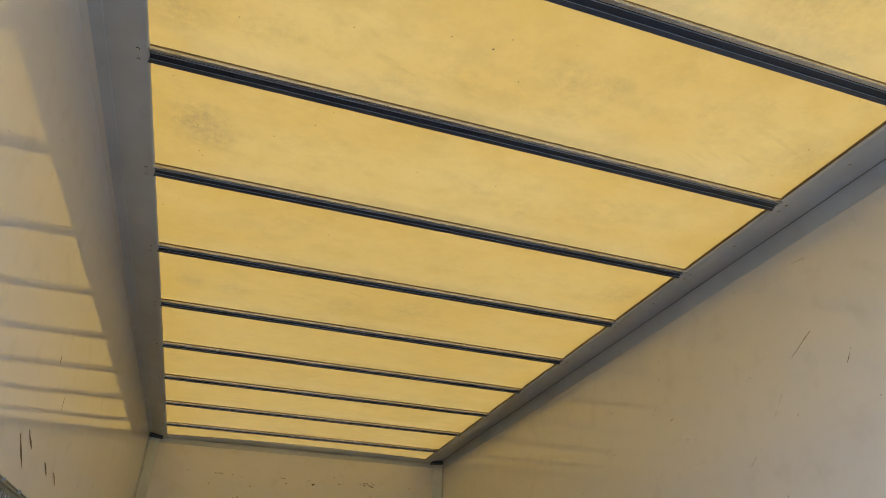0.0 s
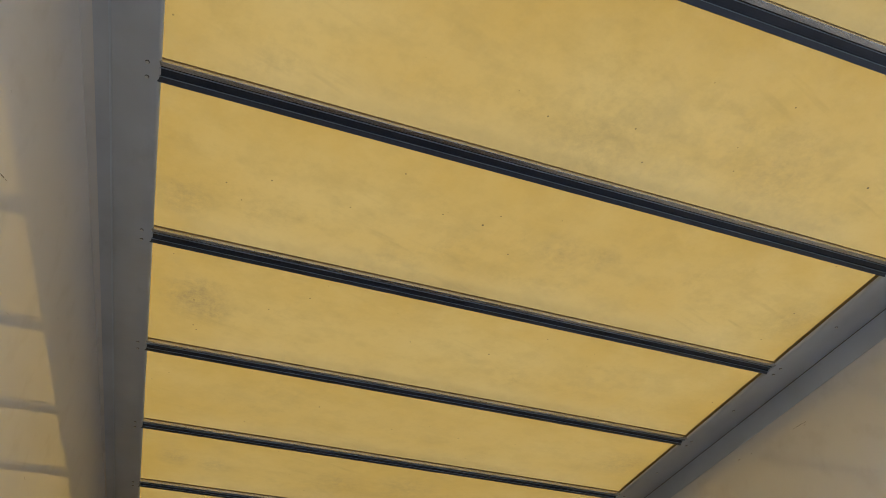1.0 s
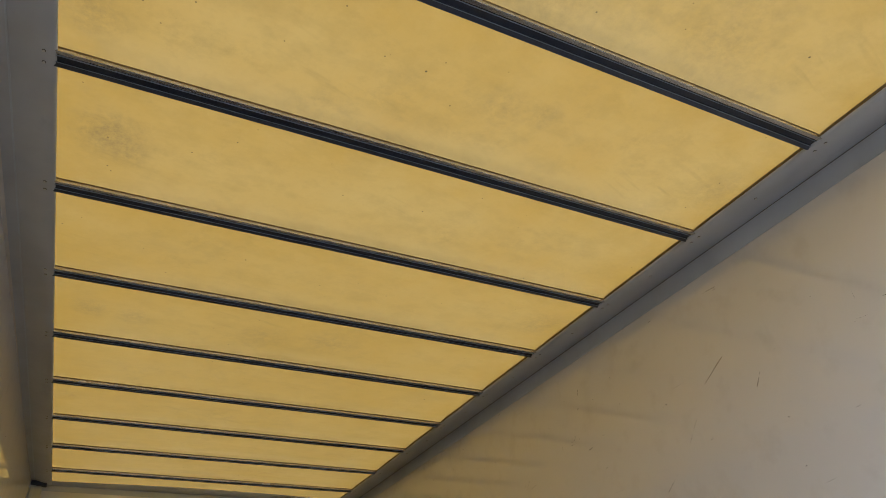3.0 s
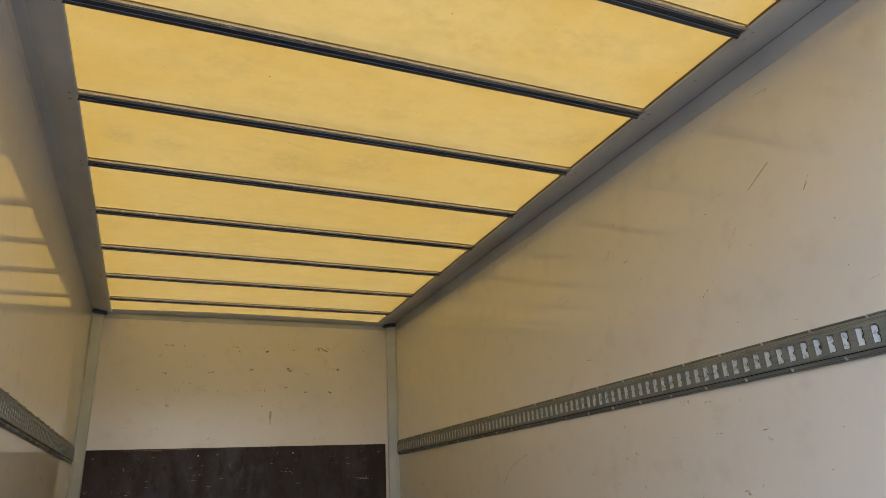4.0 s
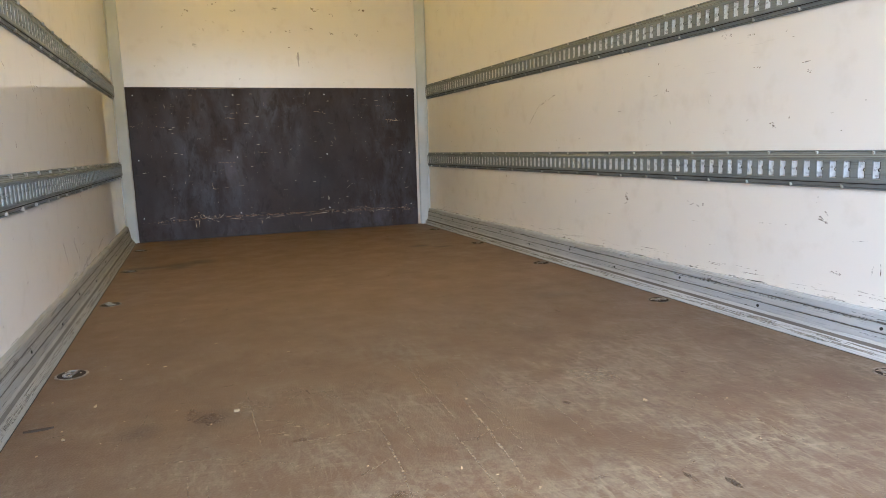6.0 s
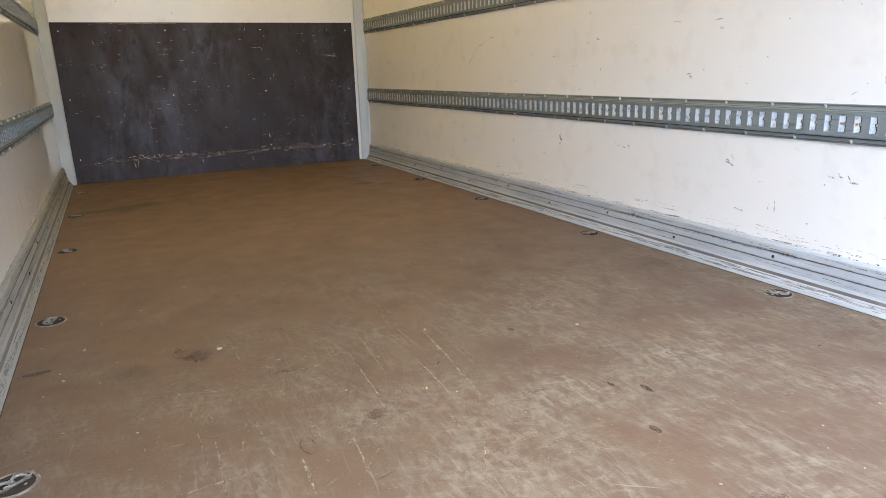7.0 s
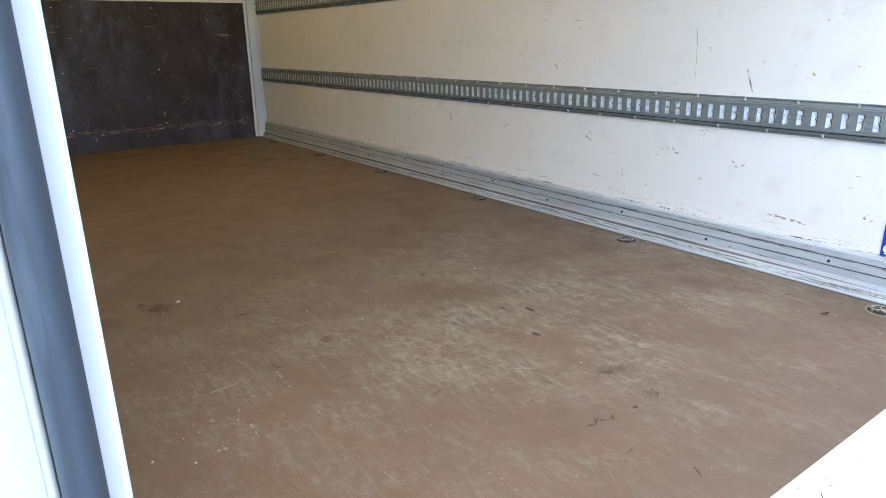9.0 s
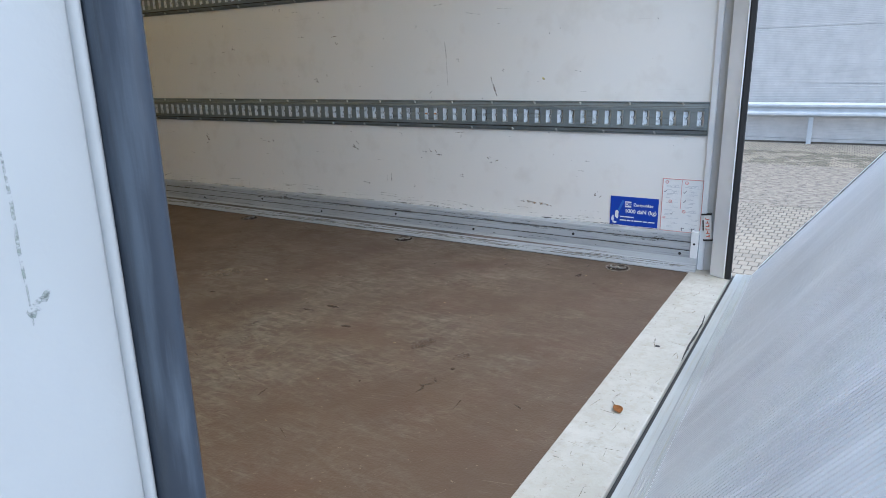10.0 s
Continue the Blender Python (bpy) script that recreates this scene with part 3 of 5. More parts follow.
solid("trim_rear", box(-0.06, W + 0.06, -0.13, -0.02, 2.22, 2.38, 0.006), M_PORTAL, "white painted rear portal header", "trim", "structure")


def corner_post(name, side):
    xs = (lambda x: x) if side < 0 else (lambda x: W - x)
    o = [(0.0, L - 0.055), (0.012, L - 0.058), (0.030, L - 0.046), (0.074, L - 0.022), (0.080, L - 0.014), (0.080, L - 0.001), (0.0, L - 0.001)]
    p = solid(name, extrude([(xs(x), y) for x, y in o], 0.0, 2.245, "z"), M_POST, "pale grey metal corner post with flaking marks", "corner post", "structure")
    part("bracket", box(min(xs(0.002), xs(0.105)), max(xs(0.002), xs(0.105)), L - 0.065, L - 0.003, 2.212, 2.246, 0.003), M_BOW, p, "dark steel end bracket")
    return p


corner_post("trim_corner_left", -1)
corner_post("trim_corner_right", 1)


def kick(name, side):
    """The ribbed aluminium profile at the foot of a side wall."""
    xs = (lambda x: x) if side < 0 else (lambda x: W - x)
    o = [(0.0, 0.0), (0.058, 0.0), (0.058, 0.004), (0.054, 0.010), (0.0415, 0.0285), (0.0390, 0.0305), (0.0320, 0.0465), (0.0300, 0.0500), (0.0275, 0.075), (0.0245, 0.0762), (0.0245, 0.0790),
         (0.0265, 0.0805), (0.0225, 0.106), (0.0192, 0.1072), (0.0192, 0.1100), (0.0212, 0.1115), (0.0180, 0.132), (0.012, 0.139), (0.0, 0.141)]
    k = solid(name, extrude([(xs(x), z) for x, z in o], Y0 + 0.03, L - 0.06), M_KICK if side > 0 else M_KICK_SHADED, "scuffed ribbed aluminium kick profile along the wall foot", "kick rail", "structure")
    ring_ = ((0.0395, 0.0310), (0.0352, 0.0408), (0.0335, 0.0405), (0.0370, 0.0305))
    part("groove", extrude([(xs(x), z) for x, z in ring_], 1.0 if side > 0 else Y0 + 0.031, L - 0.061), M_GROOVE, k, "dirty grey-brown groove")
    if side > 0:
        run = extrude([(xs(x), z) for x, z in ring_], 0.32, 1.0)
        for v in run.verts:
            if v.co.y < 0.5:
                v.co.z = 0.0360 + (v.co.z - 0.0360) * 0.1
                v.co.x = xs(0.0366) + (v.co.x - xs(0.0366)) * 0.1
        part("groove_end", run, M_SEALANT, k, "dusty end of the groove, running out")
    for gx, gz in ((0.0276, 0.0776), (0.0223, 0.1086)):
        part("fine_groove", box(min(xs(gx - 0.001), xs(gx)), max(xs(gx - 0.001), xs(gx)), Y0 + 0.031, L - 0.06, gz - 0.0011, gz + 0.0011), M_GROOVE, k, "fine dirty groove")
    part("floor_joint", box(min(xs(0.0582), xs(0.0605)), max(xs(0.0582), xs(0.0605)), Y0 + 0.06, L - 0.06, -0.004, 0.0008), M_DARK, k, "dark floor joint")
    bm = bmesh.new()
    disc(bm, (0, 0, 0), 0.0055, 0.004, "x", 8)
    me = mesh_of("rivet", bm, M_DARK)
    y = 0.06
    while y < L - 0.5:
        for z, x in ((0.092, 0.0250), (0.063, 0.0290)):
            r = new("rivet", me)
            r.location = (xs(x), y + (0.43 if z > 0.08 else 0.0), z)
            r.parent = k
        y += 0.9
    return k


kick_left = kick("baseboard_left", -1)
kick_right = kick("baseboard_right", 1)


# ---- the rear portal ----
def rear_post(name, side):
    xs = (lambda x: x) if side < 0 else (lambda x: W - x)
    o = [(-0.06, -0.036), (0.0, -0.036), (0.0, -0.0735), (0.034, -0.0735), (0.095, -0.1205), (0.118, -0.1212), (0.118, -0.122), (0.043, -0.122), (-0.05, -0.1215), (-0.06, -0.114)]
    q = [(0.0008, -0.036), (0.0008, -0.006), (0.006, -0.006), (0.013, -0.056), (0.034, -0.060), (0.040, -0.066), (0.114, -0.111), (0.120, -0.1125), (0.122, -0.116), (0.120, -0.1206), (0.0955, -0.1195), (0.0345, -0.0725), (0.0008, -0.0725)]
    if side > 0:
        o = [(-0.06, -0.036), (0.0, -0.036), (0.0, -0.0585), (0.057, -0.0585), (0.086, -0.1085), (0.086, -0.112), (0.043, -0.112), (0.041, -0.108), (-0.06, -0.108)]
        q = [(0.0008, -0.024), (0.0008, -0.004), (0.0115, -0.004), (0.0125, -0.021), (0.0105, -0.0235)]
    p = base(name, "white painted steel rear portal post", "rear post", kind="structure")
    # left post and jamb take darkened paint, evening out the strong light there
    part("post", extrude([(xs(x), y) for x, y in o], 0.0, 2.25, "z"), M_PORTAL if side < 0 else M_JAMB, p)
    part("jamb", extrude([(xs(x), y) for x, y in q], 0.0035, 2.25, "z"), M_JAMB if side > 0 else M_JAMB_DARK, p, "white inner jamb, darkened on the left post")
    if side > 0:
        # the grey tone carries the groove's shade
        part("inner_groove", box(xs(0.0060), xs(0.0008), -0.0580, -0.0245, 0.0036, 2.25), M_JAMB_DARK, p, "post groove with its shade painted grey")
        part("edge_strip", extrude([(xs(x), y) for x, y in ((0.0865, -0.1080), (0.0905, -0.1100), (0.0905, -0.1140), (0.0865, -0.1140))], 0.004, 2.22, "z"), M_JAMB, p, "thin white edge strip")
        part("seal", extrude([(xs(x), y) for x, y in ((0.0905, -0.1145), (0.0930, -0.1195), (0.0920, -0.1345), (0.0870, -0.1365), (0.0820, -0.1325), (0.0810, -0.1145))], 0.004, 2.22, "z"), M_DARK, p, "black rubber door seal")
        return p
    s = [(0.109, -0.1228)] + [(0.0988 + 0.0099 * math.cos(a) * (1 + 0.06 * math.sin(5 * a)), -0.134 - 0.0160 * math.sin(a)) for a in [math.pi * i / 16 for i in range(17)]] + [(0.089, -0.1228)]
    seal = part("seal", extrude([(xs(x), y) for x, y in s], 0.004, 2.22, "z"), M_SEAL, p, "weathered black rubber door seal, greyed by sky", smooth=True)
    seal.data.set_sharp_from_angle(angle=radians(50))
    e = [(0.0858 + 0.0029 * math.cos(a), -0.1240 - 0.0042 * math.sin(a)) for a in [6.28318 * i / 14 for i in range(14)]]
    edge = part("seal_edge", extrude([(xs(x), y) for x, y in e], 0.004, 2.22, "z"), M_PORTAL, p, "pale rounded retaining strip of the seal", smooth=True)
    edge.data.set_sharp_from_angle(angle=radians(50))
    return p


rear_left = rear_post("post_left", -1)
rear_post("post_right", 1)

sill = solid("sill", box(0.0, W, -0.130, 0.017, -0.05, 0.003, 0.003), M_SILL, "worn white-painted steel loading sill with chips", "sill", "structure")
part("gap", box(0.0, W, -0.1395, -0.1305, -0.03, -0.009), M_DARK, sill, "dark gap behind the sill")
HINGE = [(-0.140, -0.004), (-0.140, -0.04), (-0.198, -0.04), (-0.198, 0.001), (-0.194, 0.0015)]
for _k in range(6):
    _y = -0.1925 + 0.0040 * _k
    HINGE += [(_y, -0.0015), (_y + 0.0015, -0.0030), (_y + 0.0028, -0.0015)]
HINGE += [(-0.166, -0.004), (-0.150, -0.005)]
hinge = solid("hinge_strip", extrude(HINGE, 0.0, W + 0.02, "x"), M_HINGE, "ribbed aluminium hinge strip behind the loading sill", "hinge strip", "structure")


def platform():
    """A tail lift platform, tilted up behind the sill, with ribs along its slope."""
    p = base("tail_lift_platform", "grey ribbed aluminium tail lift platform tilted upwards", "tail lift", at=(0, -0.198, 0.0))
    p.rotation_euler = (radians(180 - 53), 0, 0)
    # local: y runs up the slope, the tread faces -z
    ribs = 205
    width, length = W + 0.03, 0.78
    pts = []
    for i in range(ribs):
        x = width * i / ribs
        s = width / ribs
        pts += [(x, 0.0), (x + s * 0.5, 0.0), (x + s * 0.62, -0.0025), (x + s * 0.88, -0.0025)]
    pts += [(width, 0.0), (width, 0.03), (0, 0.03)]
    part("deck", extrude(pts, 0.0, length, "y"), M_PLATE, p)
    part("side_rail", box(width, width + 0.014, 0.03, length, -0.006, 0.04, 0.003), M_TAB, p, "bare aluminium side rail")
    part("rim_gap", box(width - 0.006, width - 0.0005, 0.03, length, -0.0034, 0.0), M_DARK, p, "dark gap beside the rail")
    part("side_rail", box(-0.014, 0.0, 0.03, length, -0.006, 0.04, 0.003), M_HINGE, p, "bare aluminium side rail")
    return p


platform()


# ---- lashing rails ----
PITCH = 0.0491


def rail_mesh(length):
    """A pressed lashing rail: the local x runs along the wall, y off the wall, z up."""
    bm = bmesh.new()
    hh, sh, sw = 0.061, 0.0275, 0.0120
    # lipped top and bottom bands
    for s in (-1, 1):
        o = [(0.0, s * hh), (0.003, s * hh), (0.0034, s * (hh - 0.003)), (0.0022, s * (hh - 0.004)), (0.0022, s * (hh - 0.006)), (0.0036, s * (hh - 0.007)), (0.004, s * (hh - 0.013)), (0.0055, s * (hh - 0.019)), (0.0068, s * (hh - 0.023)), (0.0068, s * sh), (0.0055, s * sh), (0.005, s * (hh - 0.022)), (0.002, s * (hh - 0.015)), (0.0, s * (hh - 0.014))]
        sub = extrude(o, 0.0, length, "x")
        me = bpy.data.meshes.new("t")
        sub.to_mesh(me)
        sub.free()
        bm.from_mesh(me)
        bpy.data.meshes.remove(me)
    n = int(length / PITCH)
    for i in range(n + 1):
        xa = 0.0 if i == 0 else (i - 0.5) * PITCH + 0.002 + sw
        xb = length if i == n else (i + 0.5) * PITCH + 0.002 - sw
        if xb > xa:
            slab(bm, xa, xb, 0.0055, 0.0068, -sh, sh)
    return bm


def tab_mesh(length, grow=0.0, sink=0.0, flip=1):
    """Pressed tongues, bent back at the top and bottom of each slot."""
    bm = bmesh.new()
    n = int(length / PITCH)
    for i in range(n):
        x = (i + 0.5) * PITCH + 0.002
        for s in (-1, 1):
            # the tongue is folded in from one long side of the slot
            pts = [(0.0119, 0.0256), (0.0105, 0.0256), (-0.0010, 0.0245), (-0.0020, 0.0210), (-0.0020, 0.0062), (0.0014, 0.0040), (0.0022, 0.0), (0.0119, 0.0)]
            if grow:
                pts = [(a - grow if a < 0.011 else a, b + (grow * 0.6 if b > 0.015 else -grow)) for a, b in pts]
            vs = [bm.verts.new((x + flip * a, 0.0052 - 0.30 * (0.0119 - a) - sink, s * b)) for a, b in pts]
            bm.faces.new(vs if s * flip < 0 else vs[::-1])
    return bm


RAIL_LEN = 5.6
_rail_plate = mesh_of("plate", rail_mesh(RAIL_LEN), M_RAIL)
# black copies just behind the tongues paint the shade in the slots
_rail_shades = {k: mesh_of("slot_gap", tab_mesh(RAIL_LEN, 0.0014, 0.0005, k), M_DARK) for k in (1, -1)}
_rail_tabs = {k: mesh_of("slot_lining", tab_mesh(RAIL_LEN, 0.0, 0.0, k), M_LINING) for k in (1, -1)}
_b = bmesh.new()
disc(_b, (0, 0, 0), 0.0042, 0.006, "y", 8, 0.35)
_screw = mesh_of("screw", _b, M_RIVET)


def rail_lines(rows):
    bm = bmesh.new()
    for zz, dd, yy in rows:
        slab(bm, 0.0, RAIL_LEN, yy - 0.002, yy + 0.0006, zz - dd / 2, zz + dd / 2)
    return bm


M_FAINT = plain("grey_rail_groove", (0.10, 0.105, 0.105), 0.6, 0.2, 0.4, 5.0)
_rail_lines = mesh_of("groove", rail_lines(((0.0552, 0.0013, 0.0030), (0.0435, 0.0012, 0.0050), (0.0385, 0.0008, 0.0062), (-0.0552, 0.0012, 0.0030))), M_FAINT)
_rail_gap = mesh_of("dark_groove", rail_lines(((-0.0425, 0.0030, 0.0052),)), M_DARK)


def lashing_rail(side, z, label):
    r = base("lashing_rail", label, "lashing rail", "lashing rails on the side walls")
    r.matrix_world = (pose(W - 0.0004, 0.0, z, 0, 0, 90) if side > 0 else pose(0.0004, RAIL_LEN, z, 0, 0, -90)) @ Matrix.Diagonal((1, 2.0, 1, 1))
    for nm, me, lb in (("plate", _rail_plate, ""), ("slot_lining", _rail_tabs[side], "bent tongues in the slots"), ("slot_gap", _rail_shades[side], "dark backing that paints shade round the tongues"), ("groove", _rail_lines, ""), ("dark_groove", _rail_gap, "")):
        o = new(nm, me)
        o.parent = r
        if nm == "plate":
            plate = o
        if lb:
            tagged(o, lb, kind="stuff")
    x = 0.09
    k = 0
    while x < RAIL_LEN - 0.02:
        s = new("screw", _screw)
        s.location = (x, 0.005, 0.0535 if k % 2 == 0 else -0.0535)
        s.rotation_euler = (0, radians(24), 0)
        s.scale = (0.70, 0.9, 1.7)
        s.parent = plate
        k += 1
        x += PITCH * 2
    return r


for z, lb in ((0.570, "lower galvanised steel lashing rail with slots"), (1.152, "upper galvanised steel lashing rail with slots")):
    lashing_rail(1, z, lb)
    lashing_rail(-1, z, lb)


M_RUST = plain("orange_rust", (0.50, 0.20, 0.035), 0.8, 0.0, 0.3, 90)
for _y in (1.214, 1.165):
    bm = bmesh.new()
    slab(bm, W - 0.0100, W - 0.0040, _y - 0.006, _y + 0.006, 0.5675, 0.5745, 0.0012)
    solid("rust_flake", bm, M_RUST, "orange rust flake caught in a rail slot", "rust flake", group="rust flakes in the rail")


# ---- the dark board on the front wall ----
def front_board():
    b = base("plywood_board", "dark brown film-faced plywood board with chips and scratches", "board", at=(0, 0, 0))
    part("panel", box(0.082, W - 0.106, L - 0.014, L - 0.002, 0.0008, 1.188, 0.0012), M_BOARD, b)
    bm = bmesh.new()
    disc(bm, (0, 0, 0), 0.006, 0.004, "y", 8, 0.3)
    me = mesh_of("screw", bm, M_SCREW)
    for z in (0.19, 0.64, 1.13):
        for k in range(4):
            s = new("screw", me)
            s.location = (0.132 + k * 0.727, L - 0.015, z + 0.004 * ((k * 7) % 3 - 1))
            s.parent = b
    return b


the_board = front_board()


# ---- lashing rings in the floor ----
def ring_cup(x, y):
    r = base("lashing_ring", "recessed galvanised lashing ring in a round floor cup", "lashing ring", "lashing rings along the floor edges", at=(x, y, 0))
    bm = bmesh.new()
    prof = [(0.0485, 0.0003), (0.0475, 0.0022), (0.0450, 0.0026), (0.0430, 0.0022), (0.0405, 0.0012)]
    n = 28
    rings = [[bm.verts.new((a * math.cos(6.28318 * i / n), a * math.sin(6.28318 * i / n), z)) for i in range(n)] for a, z in prof]
    for p, q in zip(rings, rings[1:]):
        for i in range(n):
            bm.faces.new((p[i], p[(i + 1) % n], q[(i + 1) % n], q[i]))
    part("rim", bm, M_RIM_PALE, r, "dull pale zinc rim", smooth=True)
    bm = bmesh.new()
    disc(bm, (0, 0, 0.0012), 0.0405, 0.0010, "z", 28)
    part("cup", bm, M_CUP, r, "dark dirty cup")
    # a bent ring: two arches side by side on a cross pin
    for s, lean in ((-1, 0.25), (1, -0.1)):
        bm = bmesh.new()
        m, t, minor = 18, 8, 0.0036
        vs = []
        for i in range(m):
            a = -0.55 + 4.25 * i / (m - 1) + lean
            row = []
            for j in range(t):
                c = 6.28318 * j / t
                rad = 0.0135 + minor * math.cos(c)
                row.append(bm.verts.new((rad * math.cos(a) + s * 0.0150, rad * math.sin(a) * 1.2, 0.0046 + 0.0012 * math.sin(a) + minor * 0.9 * math.sin(c))))
            vs.append(row)
        for i in range(m - 1):
            for j in range(t):
                bm.faces.new((vs[i][j], vs[i + 1][j], vs[i + 1][(j + 1) % t], vs[i][(j + 1) % t]))
        bm.faces.new(vs[0][::-1])
        bm.faces.new(vs[-1])
        part("ring", bm, M_RIM, r, "bent steel ring", smooth=True)
    bm = bmesh.new()
    disc(bm, (0, -0.008, 0.0040), 0.0032, 0.066, "x", 8)
    part("pin", bm, M_RIM_DARK, r, "dirty cross pin", smooth=True)
    bm = bmesh.new()
    rnd = random.Random(21)
    for _ in range(9):
        a, q = rnd.uniform(0, 6.28), 0.036 * rnd.random() ** 0.5
        stroke_x, stroke_y, l = q * math.cos(a), q * math.sin(a), rnd.uniform(0.003, 0.008)
        slab(bm, stroke_x, stroke_x + l, stroke_y, stroke_y + 0.0018, 0.0016, 0.0036)
    part("crumbs", bm, M_CRUMB, r, "pale wood crumbs in the cup")
    return r


first_ring = ring_cup(0.122, 0.27)
for k, y in enumerate((0.27, 1.283, 2.304, 3.343, 4.26, 5.16)):
    for x in (0.122, W - 0.120):
        if (k, x) != (0, 0.122):
            copy_thing(first_ring, pose(x, y, 0, 0, 0, 37 * k + (0 if x < 1 else 90)))


# ---- signs on the wall beside the rear post ----
M_BLUE = plain("blue_sign_film", (0.012, 0.055, 0.42), 0.35, 0.0, 0.1, 30)
M_PALE_BLUE = plain("pale_blue_print", (0.05, 0.16, 0.55), 0.4, 0.0, 0.2, 60)
M_INK = plain("dark_ink", (0.10, 0.11, 0.13), 0.6)
M_WHITE = plain("white_print", (0.80, 0.81, 0.80), 0.45, 0.0, 0.04, 30)
M_RED = plain("red_print", (0.66, 0.33, 0.31), 0.5, 0.0, 0.15, 60)
M_GREY = plain("grey_print", (0.52, 0.54, 0.57), 0.5, 0.0, 0.1, 60)
M_ORANGE = plain("orange_strip", (0.62, 0.16, 0.10), 0.5, 0.0, 0.2, 60)


def wall_text(body, size, y, z, parent, material, bold=0.0):
    cu = bpy.data.curves.new("letters", "FONT")
    cu.body, cu.size, cu.extrude, cu.offset, cu.align_x, cu.align_y = body, size, 0.0002, bold, "LEFT", "CENTER"
    cu.materials.append(material)
    o = new("lettering", cu)
    o.matrix_world = Matrix.Translation((W - 0.0034, y, z)) @ Matrix(((0, 0, -1, 0), (-1, 0, 0, 0), (0, 1, 0, 0), (0, 0, 0, 1)))
    o.parent = parent
    return o


def bar(name, y0, y1, z0, z1, material, parent, off=0.0030):
    return part(name, box(W - off - 0.0004, W - off, min(y0, y1), max(y0, y1), min(z0, z1), max(z0, z1)), material, parent)


def blue_sign():
    s = base("load_sign", "blue load capacity sign with white lettering and torn corner", "sign")
    thing = s
    s = part("panel", box(W - 0.0026, W - 0.0006, 0.157, 0.346, 0.146, 0.261), M_BLUE, thing)
    bar("bar", 0.287, 0.262, 0.219, 0.243, M_WHITE, s)
    t = wall_text("DIN", 0.019, 0.2855, 0.2305, s, M_BLUE, 0.0004)
    t.matrix_world = Matrix.Translation((-0.0008, 0, 0)) @ t.matrix_world
    wall_text("Zurrpunkte", 0.0165, 0.254, 0.2305, s, M_WHITE, 0.0004)
    wall_text("1000 daN (kg)", 0.0215, 0.287, 0.2035, s, M_WHITE, 0.0005)
    for za, words in ((0.1775, ((0.305, 0.286), (0.284, 0.262), (0.260, 0.250))), (0.1635, ((0.305, 0.280), (0.277, 0.262), (0.258, 0.252), (0.249, 0.216), (0.212, 0.196), (0.192, 0.168)))):
        for ya, yb in words:
            bar("bar", ya, yb, za, za + 0.0048, M_WHITE, s)
    bm = bmesh.new()
    bm.faces.new([bm.verts.new((W - 0.0029, y, z)) for y, z in ((0.316, 0.206), (0.309, 0.200), (0.289, 0.245), (0.298, 0.247))])
    part("beam", bm, M_PALE_BLUE, s, "pale blue slanting stripe")
    # torn pale patches where the film has come away
    for y, z, ry, rz, sd in ((0.334, 0.170, 0.008, 0.016, 1), (0.318, 0.188, 0.010, 0.024, 2), (0.326, 0.155, 0.012, 0.006, 3)):
        bm = bmesh.new()
        vs = []
        for i in range(12):
            a = 6.28318 * i / 12
            k = 0.75 + 0.45 * noise.noise((sd * 3.1, i * 0.9, 0))
            vs.append(bm.verts.new((W - 0.0031, y + ry * k * math.cos(a), z + rz * k * math.sin(a))))
        bm.faces.new(vs)
        part("torn_patch", bm, M_WHITE, s, "pale torn patch")
    return thing


